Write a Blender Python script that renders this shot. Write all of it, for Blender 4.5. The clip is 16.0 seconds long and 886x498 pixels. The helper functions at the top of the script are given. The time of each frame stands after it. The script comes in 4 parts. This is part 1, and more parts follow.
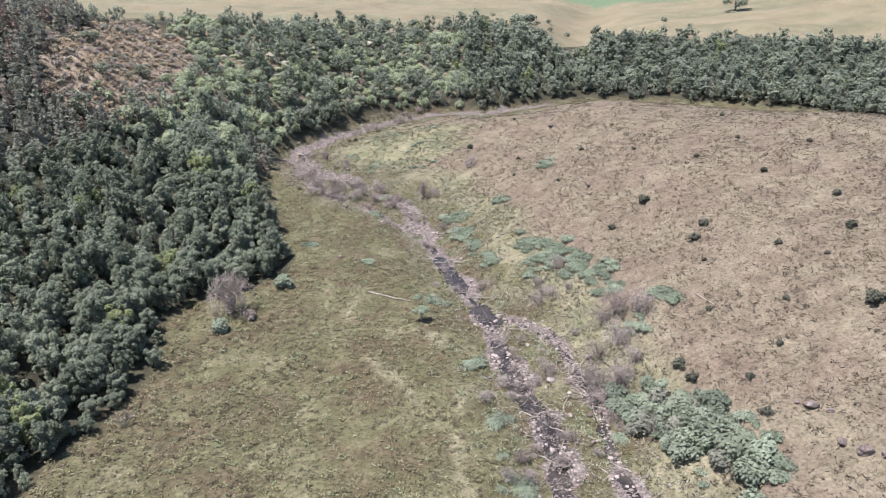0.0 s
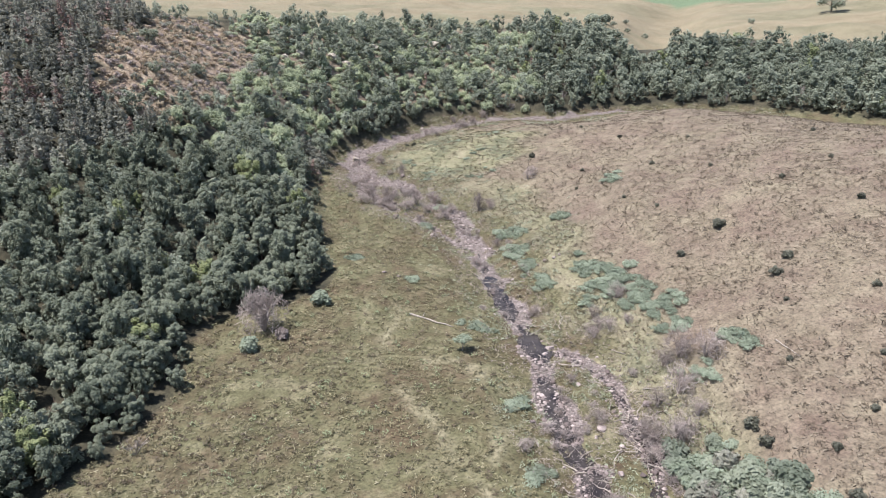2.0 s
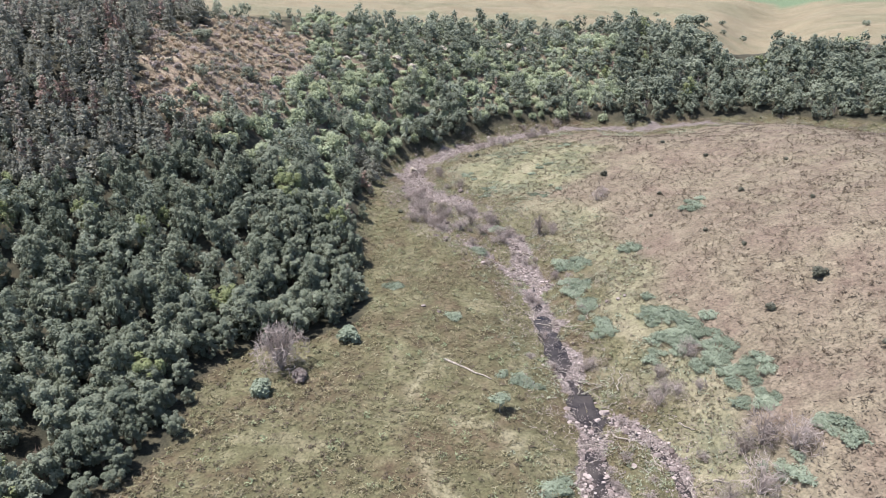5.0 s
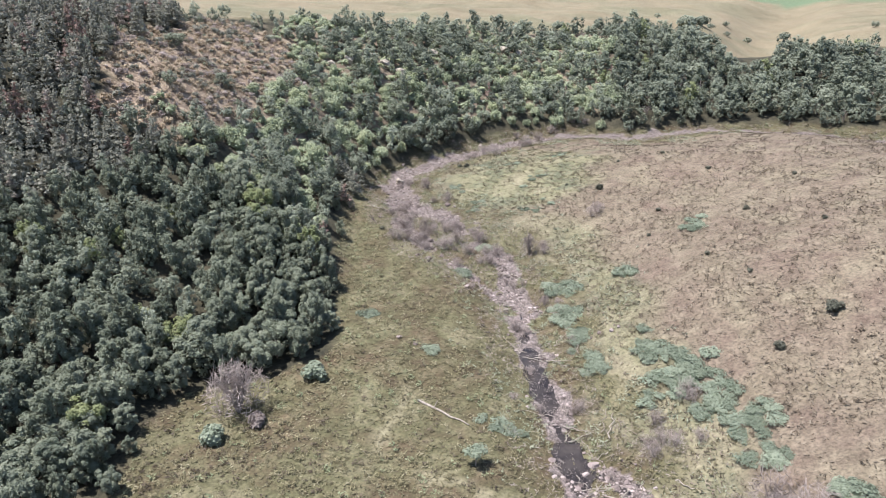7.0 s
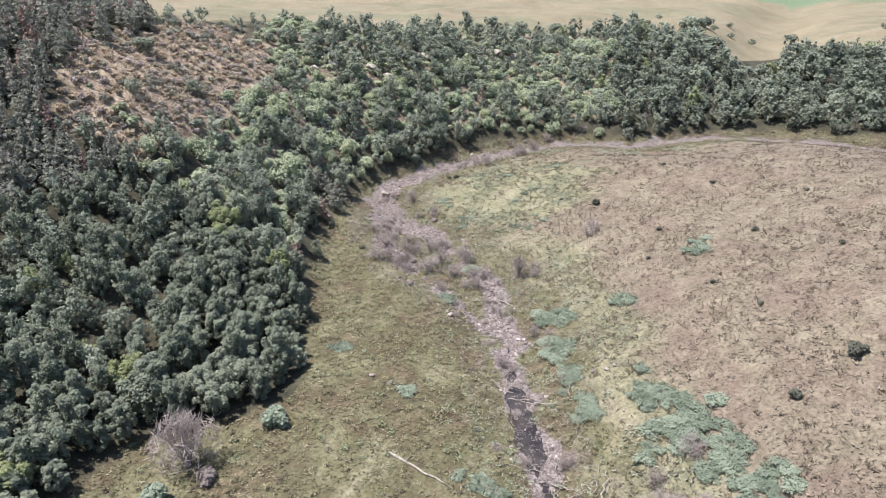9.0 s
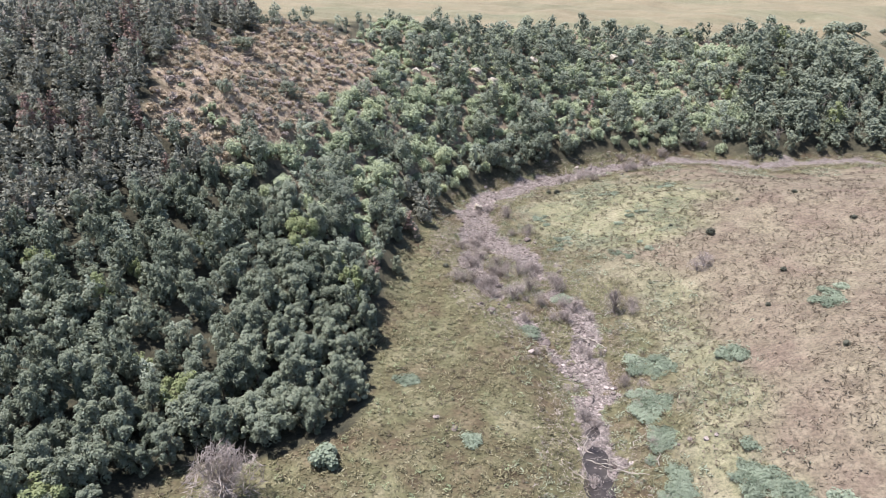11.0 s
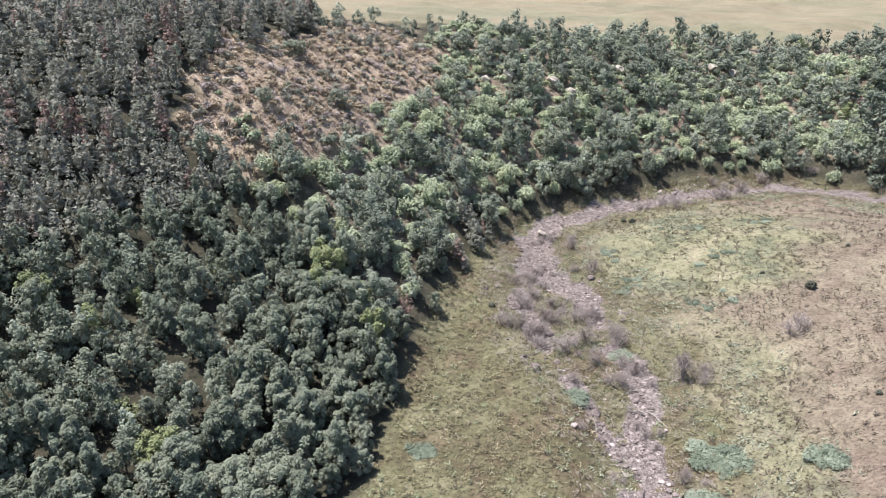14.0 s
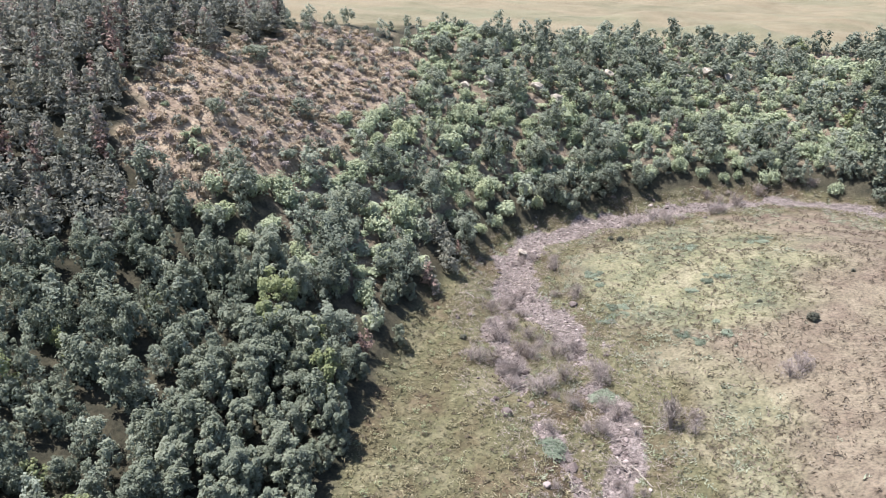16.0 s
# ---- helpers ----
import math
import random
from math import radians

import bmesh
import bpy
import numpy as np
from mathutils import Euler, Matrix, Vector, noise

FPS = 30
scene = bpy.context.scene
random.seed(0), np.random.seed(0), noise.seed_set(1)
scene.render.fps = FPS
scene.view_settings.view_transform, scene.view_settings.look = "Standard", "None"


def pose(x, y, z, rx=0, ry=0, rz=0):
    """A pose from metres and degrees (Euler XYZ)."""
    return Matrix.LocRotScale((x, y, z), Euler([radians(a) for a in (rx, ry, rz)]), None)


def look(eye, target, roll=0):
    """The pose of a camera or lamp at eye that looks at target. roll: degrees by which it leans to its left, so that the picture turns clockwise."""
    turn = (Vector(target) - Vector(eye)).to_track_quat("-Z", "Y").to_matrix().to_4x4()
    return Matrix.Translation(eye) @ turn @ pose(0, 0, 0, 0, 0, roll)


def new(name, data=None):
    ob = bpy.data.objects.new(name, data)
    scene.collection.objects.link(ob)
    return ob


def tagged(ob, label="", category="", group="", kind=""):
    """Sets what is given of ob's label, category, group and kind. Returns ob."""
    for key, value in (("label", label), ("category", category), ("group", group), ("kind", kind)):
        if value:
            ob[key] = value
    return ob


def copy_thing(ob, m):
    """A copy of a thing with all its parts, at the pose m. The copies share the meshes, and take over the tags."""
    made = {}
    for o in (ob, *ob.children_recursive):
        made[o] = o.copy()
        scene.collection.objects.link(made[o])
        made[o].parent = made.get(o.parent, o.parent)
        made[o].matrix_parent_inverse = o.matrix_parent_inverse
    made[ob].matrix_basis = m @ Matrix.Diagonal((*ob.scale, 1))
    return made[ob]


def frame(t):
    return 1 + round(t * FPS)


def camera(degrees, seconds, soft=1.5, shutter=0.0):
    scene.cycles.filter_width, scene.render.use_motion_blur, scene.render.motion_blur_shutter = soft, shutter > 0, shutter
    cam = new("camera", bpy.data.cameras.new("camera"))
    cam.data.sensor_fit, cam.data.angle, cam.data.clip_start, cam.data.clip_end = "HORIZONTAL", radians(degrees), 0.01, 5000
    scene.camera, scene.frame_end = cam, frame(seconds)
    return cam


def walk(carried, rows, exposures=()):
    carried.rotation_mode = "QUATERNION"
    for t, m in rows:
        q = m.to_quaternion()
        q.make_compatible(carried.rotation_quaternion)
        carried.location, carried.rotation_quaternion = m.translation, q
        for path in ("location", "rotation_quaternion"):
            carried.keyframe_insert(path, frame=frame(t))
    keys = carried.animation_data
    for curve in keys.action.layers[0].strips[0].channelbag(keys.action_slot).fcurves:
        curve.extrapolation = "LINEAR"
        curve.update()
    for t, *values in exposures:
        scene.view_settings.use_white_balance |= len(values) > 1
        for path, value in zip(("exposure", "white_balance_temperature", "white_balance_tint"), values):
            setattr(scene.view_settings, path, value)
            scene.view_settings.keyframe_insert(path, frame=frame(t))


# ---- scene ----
# The camera: a drone gliding up the valley, seconds and metres and degrees.
cam = camera(63.8, 16.0, 0.8)
ROWS = [
    (0.0, 0.00, 0.00, 37.00, 68.58, 1.25, -4.09),
    (0.5, 0.73, 1.77, 36.95, 68.59, 1.20, -2.26),
    (1.0, 1.48, 3.56, 36.92, 68.59, 1.19, -0.60),
    (1.5, 2.15, 5.36, 36.89, 68.58, 1.18, 0.67),
    (2.0, 2.77, 7.20, 36.87, 68.58, 1.18, 1.89),
    (2.5, 3.33, 9.07, 36.85, 68.58, 1.20, 3.20),
    (3.0, 3.90, 10.95, 36.85, 68.57, 1.18, 4.63),
    (3.5, 4.44, 12.85, 36.82, 68.58, 1.17, 6.33),
    (4.0, 4.99, 14.74, 36.83, 68.58, 1.17, 8.05),
    (6.5, 7.23, 24.33, 36.83, 68.50, 1.32, 9.05),
    (7.0, 7.55, 26.27, 36.81, 68.51, 1.35, 9.07),
    (7.5, 7.83, 28.22, 36.82, 68.48, 1.39, 9.07),
    (8.0, 8.10, 30.17, 36.80, 68.45, 1.43, 9.09),
    (9.3, 8.79, 35.34, 36.77, 68.50, 1.41, 9.35),
    (10.5, 9.37, 40.10, 36.74, 68.60, 1.38, 15.39),
    (11.0, 9.68, 42.17, 36.73, 68.63, 1.28, 18.74),
    (11.5, 10.13, 44.26, 36.78, 68.62, 1.31, 19.44),
    (12.0, 10.31, 46.27, 36.81, 68.59, 1.31, 19.42),
    (12.5, 10.49, 48.27, 36.86, 68.57, 1.35, 19.42),
    (13.0, 10.32, 50.37, 36.77, 68.59, 1.34, 19.59),
    (13.5, 10.31, 52.39, 36.69, 68.70, 1.20, 24.49),
    (14.0, 10.65, 54.43, 36.84, 68.62, 1.14, 26.81),
    (14.5, 10.62, 56.49, 36.88, 68.61, 1.15, 26.78),
    (15.0, 10.53, 58.55, 36.89, 68.57, 1.17, 26.74),
    (15.5, 10.36, 60.58, 36.86, 68.55, 1.18, 26.69),
    (16.0, 10.17, 62.60, 36.85, 68.51, 1.22, 26.67),
]
walk(cam, [(t, pose(x, y, z, rx, ry, rz)) for t, x, y, z, rx, ry, rz in ROWS],
     [(0.0, 0.93), (4.0, 0.945), (8.0, 1.015), (14.0, 1.09), (16.0, 1.13)])

# ---- daylight ----
SUN_FROM = Vector((-0.34, -0.08, 0.937)).normalized()
world = bpy.data.worlds.new("sky")
scene.world = world
world.use_nodes = True
wn = world.node_tree.nodes
sky = wn.new("ShaderNodeTexSky")
sky.sky_type, sky.sun_disc = "NISHITA", False
sky.sun_elevation, sky.sun_rotation = math.asin(SUN_FROM.z), math.atan2(SUN_FROM.x, SUN_FROM.y)
sky.altitude, sky.air_density, sky.dust_density = 900, 1.0, 1.4
world.node_tree.links.new(sky.outputs[0], wn["Background"].inputs[0])
wn["Background"].inputs[1].default_value = 0.105
sun_data = bpy.data.lights.new("sun", "SUN")
sun_data.energy, sun_data.angle, sun_data.color = 5.0, radians(0.55), (1.0, 0.975, 0.96)
new("sun", sun_data).matrix_world = look(SUN_FROM * 300, (0, 0, 0))

# ---- the lie of the land ----
# River, from the near reach upstream.
RIVER = [(15, 10), (13, 36), (12.4, 47), (13, 52), (12.4, 57), (10.9, 62), (10.4, 68), (9.6, 75), (7.4, 83), (5, 93), (3.4, 103), (0.2, 113.5), (-4.4, 121),
         (-9, 127), (-14, 131), (-18.4, 137), (-19.4, 145), (-15.5, 152.5), (-10, 159.5), (-4, 165), (3, 170), (12, 174), (22, 172.8), (31, 177), (42, 179), (66, 172),
         (98, 148), (124, 96), (145, 10)]
# A second channel on the spur's side, and an old dry one on the other.
SIDE_CHANNEL = [(19, 40), (17.8, 48), (18, 53.6), (18.2, 58), (17.6, 63), (16.6, 68.4), (14.3, 73), (10.2, 76.5)]
DRY_CHANNEL = [(2.5, 101), (-2, 107), (-5.6, 111), (-8.9, 114), (-12.8, 119.5), (-15.9, 125.7), (-18, 134)]
# Foot of the outer slope: x, y, rise to the plateau, width of the slope.
TOE = [(-62, -20, 32, 95), (-46, 20, 32, 95), (-32, 52, 32, 90), (-24, 76, 32, 85), (-17, 95, 32, 75), (-20, 114, 31.5, 55), (-23.5, 130, 33, 44),
       (-22, 146, 27, 38), (-14, 157.5, 18.2, 34), (-5.5, 167.5, 16.3, 35), (7, 175, 17.3, 40), (22, 175.2, 16, 42), (41, 181.5, 12.5, 44), (67.6, 175.6, 10, 48), (103, 151, 9, 50), (130, 98, 9, 50), (153, 10, 9, 60)]


def dense(points, n=14):
    """A smooth curve through the points, as an array."""
    p = np.array(points, float)
    p = np.vstack([2 * p[0] - p[1], p, 2 * p[-1] - p[-2]])
    out = []
    for i in range(1, len(p) - 2):
        for t in np.arange(n) / n:
            a, b, c, d = p[i - 1], p[i], p[i + 1], p[i + 2]
            out.append(0.5 * (2 * b + (c - a) * t + (2 * a - 5 * b + 4 * c - d) * t * t + (3 * b - a - 3 * c + d) * t ** 3))
    out.append(p[-2])
    return np.array(out)


RIVER_LINE, TOE_LINE, SIDE_LINE, DRY_LINE = dense(RIVER, 8), dense(TOE), dense(SIDE_CHANNEL, 8), dense(DRY_CHANNEL, 8)


def nearest(line, x, y):
    """Signed distance to the line (positive to its right) and the line's values at the nearest place."""
    x, y = np.asarray(x, float).ravel(), np.asarray(y, float).ravel()
    sd, vals = np.empty(len(x)), np.empty((len(x), line.shape[1]))
    a, b = line[:-1], line[1:]
    ab = b[:, :2] - a[:, :2]
    ll = (ab ** 2).sum(1)
    for i in range(0, len(x), 4000):
        px, py = x[i:i + 4000, None], y[i:i + 4000, None]
        rx, ry = px - a[None, :, 0], py - a[None, :, 1]
        t = np.clip((rx * ab[:, 0] + ry * ab[:, 1]) / ll, 0, 1)
        d2 = (rx - t * ab[:, 0]) ** 2 + (ry - t * ab[:, 1]) ** 2
        k = d2.argmin(1)
        r = np.arange(len(k))
        tt = t[r, k]
        side = np.sign(ab[k, 1] * rx[r, k] - ab[k, 0] * ry[r, k])
        sd[i:i + 4000] = np.sqrt(d2[r, k]) * np.where(side == 0, 1, side)
        w = np.exp(-(np.sqrt(d2) - np.sqrt(d2[r, k])[:, None]) / 10)
        vals[i:i + 4000] = (w @ a) / w.sum(1)[:, None]
    return sd, vals


def smooth(u):
    u = np.clip(u, 0, 1)
    return u * u * (3 - 2 * u)


def wavy(x, y, size, seed=0):
    """Cheap smooth noise from -1 to 1, with humps about so many metres wide."""
    r = np.random.RandomState(seed + 11)
    out = np.zeros_like(x, dtype=float)
    for k in range(7):
        a, f, ph = r.uniform(0, 6.283), r.uniform(0.7, 1.6) * 3.1 / size, r.uniform(0, 6.283)
        out += np.sin((x * np.cos(a) + y * np.sin(a)) * f + ph + 1.3 * np.sin((y * np.cos(a) - x * np.sin(a)) * f * 0.7 + ph * 2))
    return out / 3.2


def land(x, y):
    """Ground height, and the signed distances to the river (positive on the spur) and to the slope's foot."""
    shape = np.shape(x)
    x, y = np.asarray(x, float).ravel(), np.asarray(y, float).ravel()
    dr, rv = nearest(RIVER_LINE, x, y)
    dt, tv = nearest(TOE_LINE, x, y)
    bed = -0.5 + 0.0565 * np.clip(y - 86, -110, 90)
    # the grassy spur inside the bend
    d = np.maximum(dr - 2.5, 0)
    nose = 1 - 0.54 * smooth((y - 88) / 50) * (1 - 0.42 * smooth((x - 10) / 40))
    spur = 16.9 * nose * (1 - np.exp(-(d / 27) ** 1.5)) + 1.0 * smooth((d - 25) / 25) * smooth((x - 52) / 30) * smooth((150 - y) / 30)
    # the flat strip and the wooded slope outside the bend
    up = np.maximum(-dt, 0)
    u = up / tv[:, 3]
    steep = 0.5 * smooth((y - 95) / 20)
    uc = np.clip(u, 0, 1)
    outer = tv[:, 2] * ((1 - steep) * (0.8 * smooth(u) + 0.2 * uc) + steep * (1 - (1 - uc) ** 2)) + 0.012 * np.maximum(up - tv[:, 3], 0)
    flat = 0.9 * smooth((-dr - 2.5) / 5) * (dr < 0)
    z = bed + np.where(dr > 0, spur, flat + outer)
    # a side valley and the hill behind it, far off
    gx, gy = 46 + (y - 190) * 0.30, y
    z -= 7 * np.exp(-((x - gx) / 16) ** 2) * smooth((y - 205) / 25) * (1 - smooth((y - 330) / 120))
    z += 12 * smooth((x - gx - 22) / 130) * smooth((y - 190) / 90)
    # channel, and small unevenness
    z -= 0.55 * np.exp(-(dr / 2.4) ** 2)
    ds, dd = np.abs(nearest(SIDE_LINE, x, y)[0]), np.abs(nearest(DRY_LINE, x, y)[0])
    low = smooth((14 - d) / 10)
    z -= low * spur * 0.9 * np.exp(-(ds / 5) ** 2) * (dr > 0)
    z -= 0.5 * np.exp(-(ds / 2.0) ** 2) + 0.7 * np.exp(-(dd / 2.2) ** 2)
    rough = smooth((np.minimum(np.abs(dr), np.minimum(ds, dd)) - 2) / 8)
    z += 0.35 * rough * wavy(x, y, 16, 1) + 0.12 * rough * wavy(x, y, 5, 2) + 0.05 * wavy(x, y, 2.6, 3)
    z += 1.0 * smooth(u * 2) * wavy(x, y, 22, 4) + 0.002 * np.maximum(np.hypot(x, y) - 250, 0)
    return z.reshape(shape), dr.reshape(shape), dt.reshape(shape)


def forest_edge(y):
    """x of the wood's edge on the flat strip."""
    return np.interp(y, [20, 50, 55, 58, 67, 73, 80, 83, 87, 92, 100, 108, 119, 131, 140],
                     [-36, -30, -28, -26.6, -25, -26.3, -25, -18.8, -14.2, -14.2, -17.2, -19.3, -22.1, -24.1, -24])


def zones(x, y):
    """Ground height, and how far each place belongs to wood, bare slope, gravel, spur, lush grass and far fields."""
    z, dr, dt = land(x, y)
    tv = nearest(TOE_LINE, x, y)[1]
    shape = np.shape(x)
    u = (np.maximum(-dt, 0).ravel() / tv[:, 3]).reshape(shape)
    ds, dd = np.abs(nearest(SIDE_LINE, x, y)[0]).reshape(shape), np.abs(nearest(DRY_LINE, x, y)[0]).reshape(shape)
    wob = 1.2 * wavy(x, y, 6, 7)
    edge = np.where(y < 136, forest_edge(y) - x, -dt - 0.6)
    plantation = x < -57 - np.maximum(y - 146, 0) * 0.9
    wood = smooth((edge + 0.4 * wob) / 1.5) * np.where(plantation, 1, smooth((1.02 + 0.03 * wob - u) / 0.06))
    ex, ey = (x + 48.5 + (y - 129) * 0.06) / 9.0, (y - 130) / 19.0
    bare = smooth((1.12 - np.hypot(ex, ey) - 0.15 * wob - 0.12 * wavy(x, y, 2.2, 9)) / 0.25)
    bare = np.maximum(bare, smooth((1.05 - np.hypot((x + 48) / 9.5, (y - 149) / 14) - 0.22 * wob - 0.2 * wavy(x, y, 3.1, 10)) / 0.3))
    scrub = smooth((y - 114 + 3 * wob) / 8) * smooth((x + 50) / 5) * smooth((edge - 3) / 4) * (1 - smooth((u - 1) / 0.05)) * (dr < 0)
    wide = 1.7 + 1.0 * smooth((y - 120) / 12) - 0.9 * smooth((y - 160) / 8) + 0.7 * wob + 0.7 * wavy(x, y, 2.5, 8)
    gravel = smooth((wide - np.abs(dr)) / 1.0)
    gravel = np.maximum(gravel, np.maximum(smooth((1.3 + 0.6 * wob - ds) / 0.9), smooth((1.3 + 0.7 * wob - dd) / 0.9)))
    gravel = gravel * smooth((y - 20) / 5)
    spur = smooth((dr - 4 + 2 * wob) / 5)
    lush = smooth((1 - np.hypot((x - 1) / 17, (y - 142) / 20) + 0.1 * wob) / 0.5)
    lush = np.maximum(lush, 0.8 * smooth((1 - np.abs(dr - 7 - wob) / 7) / 0.5) * smooth((135 - y) / 20))
    far = np.where(plantation, 0, smooth((u - 1.0) / 0.08)) * (dr < 0)
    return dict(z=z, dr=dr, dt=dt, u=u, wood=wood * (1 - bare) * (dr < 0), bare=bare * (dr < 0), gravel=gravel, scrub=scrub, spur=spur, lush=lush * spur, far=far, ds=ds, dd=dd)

# ---- materials ----
def material(name, build, rough=0.85):
    """A node material; build(nt, n, link) returns the colour socket and, if it likes, a height socket for relief."""
    m = bpy.data.materials.new(name)
    m.use_nodes = True
    nt = m.node_tree
    bsdf = nt.nodes["Principled BSDF"]
    bsdf.inputs["Roughness"].default_value = rough
    bsdf.inputs["Specular IOR Level"].default_value = 0.25
    made = build(nt)
    colour, height, depth = made if isinstance(made, tuple) else (made, None, 0)
    nt.links.new(colour, bsdf.inputs["Base Color"])
    if height is not None:
        bump = nt.nodes.new("ShaderNodeBump")
        bump.inputs["Distance"].default_value = depth
        bump.inputs["Strength"].default_value = 0.8
        nt.links.new(height, bump.inputs["Height"])
        nt.links.new(bump.outputs[0], bsdf.inputs["Normal"])
    return m


def noise_node(nt, scale, detail=4, rough=0.6, stretch=None):
    c = nt.nodes.new("ShaderNodeTexCoord")
    t = nt.nodes.new("ShaderNodeTexNoise")
    t.inputs["Scale"].default_value, t.inputs["Detail"].default_value, t.inputs["Roughness"].default_value = scale, detail, rough
    src = c.outputs["Object"]
    if stretch:
        mp = nt.nodes.new("ShaderNodeMapping")
        mp.inputs["Scale"].default_value = stretch
        nt.links.new(src, mp.inputs[0])
        src = mp.outputs[0]
    nt.links.new(src, t.inputs["Vector"])
    return t.outputs["Fac"]


def ramp(nt, fac, stops):
    r = nt.nodes.new("ShaderNodeValToRGB")
    e = r.color_ramp.elements
    while len(e) < len(stops):
        e.new(0.5)
    for k, (p, c) in enumerate(stops):
        e[k].position, e[k].color = p, (*c, 1)
    nt.links.new(fac, r.inputs[0])
    return r.outputs[0]


def mix(nt, fac, a, b, kind="MIX"):
    m = nt.nodes.new("ShaderNodeMix")
    m.data_type, m.blend_type = "RGBA", kind
    for sock, v in ((m.inputs["Factor"], fac), (m.inputs["A"], a), (m.inputs["B"], b)):
        if hasattr(v, "is_linked"):
            nt.links.new(v, sock)
        elif isinstance(v, tuple):
            sock.default_value = (*v, 1)
        else:
            sock.default_value = v
    return m.outputs["Result"]


def attribute(nt, name):
    a = nt.nodes.new("ShaderNodeAttribute")
    a.attribute_name = name
    return a.outputs["Fac"]


def maths(nt, op, a, b=0.0):
    m = nt.nodes.new("ShaderNodeMath")
    m.operation, m.use_clamp = op, op in ("ADD", "MULTIPLY_ADD")
    for k, v in enumerate((a, b)):
        if hasattr(v, "is_linked"):
            nt.links.new(v, m.inputs[k])
        else:
            m.inputs[k].default_value = v
    return m.outputs[0]


def ground_colour(nt):
    big, mid, fine = noise_node(nt, 0.07, 5), noise_node(nt, 0.5, 6, 0.7), noise_node(nt, 3.5, 5, 0.7)
    patch = noise_node(nt, 0.17, 6, 0.65)
    meadow = mix(nt, 0.55, ramp(nt, mid, [(0.36, (0.052, 0.043, 0.025)), (0.5, (0.100, 0.087, 0.050)), (0.64, (0.190, 0.166, 0.106))]),
                 ramp(nt, patch, [(0.38, (0.0776, 0.0491, 0.0341)), (0.47, (0.0776, 0.0649, 0.0364)), (0.55, (0.0915, 0.0915, 0.0475)), (0.66, (0.174, 0.155, 0.0994))]))
    hill = mix(nt, 0.5, ramp(nt, mid, [(0.36, (0.075, 0.055, 0.041)), (0.5, (0.136, 0.107, 0.080)), (0.62, (0.198, 0.162, 0.121))]),
               ramp(nt, patch, [(0.36, (0.136, 0.0972, 0.0794)), (0.5, (0.152, 0.122, 0.0909)), (0.64, (0.19, 0.164, 0.115))]))
    lush = mix(nt, 0.5, ramp(nt, mid, [(0.36, (0.072, 0.072, 0.046)), (0.5, (0.15, 0.145, 0.09)), (0.64, (0.235, 0.212, 0.145))]),
               ramp(nt, patch, [(0.38, (0.085, 0.095, 0.065)), (0.5, (0.165, 0.158, 0.092)), (0.64, (0.25, 0.212, 0.15))]))
    # near-black brown, much darker than the meadow, laid wherever the wood mask is set
    wood_floor = ramp(nt, mid, [(0.35, (0.022, 0.022, 0.015)), (0.65, (0.062, 0.054, 0.036))])
    slope = ramp(nt, mid, [(0.38, (0.156, 0.114, 0.0864)), (0.5, (0.25, 0.19, 0.145)), (0.62, (0.35, 0.28, 0.21))])
    gravel = mix(nt, 0.5, ramp(nt, noise_node(nt, 1.6, 6, 0.75), [(0.36, (0.044, 0.036, 0.033)), (0.5, (0.135, 0.109, 0.103)), (0.62, (0.30, 0.255, 0.245))]),
                 ramp(nt, noise_node(nt, 7, 3), [(0.38, (0.0491, 0.0393, 0.036)), (0.62, (0.204, 0.17, 0.161))]))
    fields = ramp(nt, noise_node(nt, 0.012, 6, 0.6, (1, 2.2, 1)), [(0.36, (0.136, 0.125, 0.078)), (0.50, (0.199, 0.156, 0.103)), (0.58, (0.156, 0.142, 0.0897)), (0.70, (0.101, 0.117, 0.0686))])
    fields = mix(nt, 0.45, fields, ramp(nt, noise_node(nt, 0.09, 8, 0.78), [(0.35, (0.0975, 0.0835, 0.0515)), (0.62, (0.222, 0.191, 0.131))]))
    c = mix(nt, attribute(nt, "spur"), meadow, hill)
    c = mix(nt, attribute(nt, "lush"), c, lush)
    c = mix(nt, attribute(nt, "far"), c, fields)
    c = mix(nt, attribute(nt, "wood"), c, wood_floor)
    c = mix(nt, attribute(nt, "bare"), c, slope)
    c = mix(nt, attribute(nt, "track"), c, (0.215, 0.19, 0.128))
    c = mix(nt, attribute(nt, "crop"), c, (0.105, 0.14, 0.082))
    broken = maths(nt, "ADD", attribute(nt, "gravel"), maths(nt, "MULTIPLY", maths(nt, "SUBTRACT", noise_node(nt, 1.1, 5, 0.7), 0.5), 1.5))
    c = mix(nt, ramp(nt, broken, [(0.38, (0, 0, 0)), (0.62, (1, 1, 1))]), c, gravel)
    c = mix(nt, 0.6, c, ramp(nt, fine, [(0.34, (0.3, 0.3, 0.3)), (0.5, (1, 1, 1)), (0.66, (1.5, 1.48, 1.45))]), "MULTIPLY")
    return c, fine, 0.12


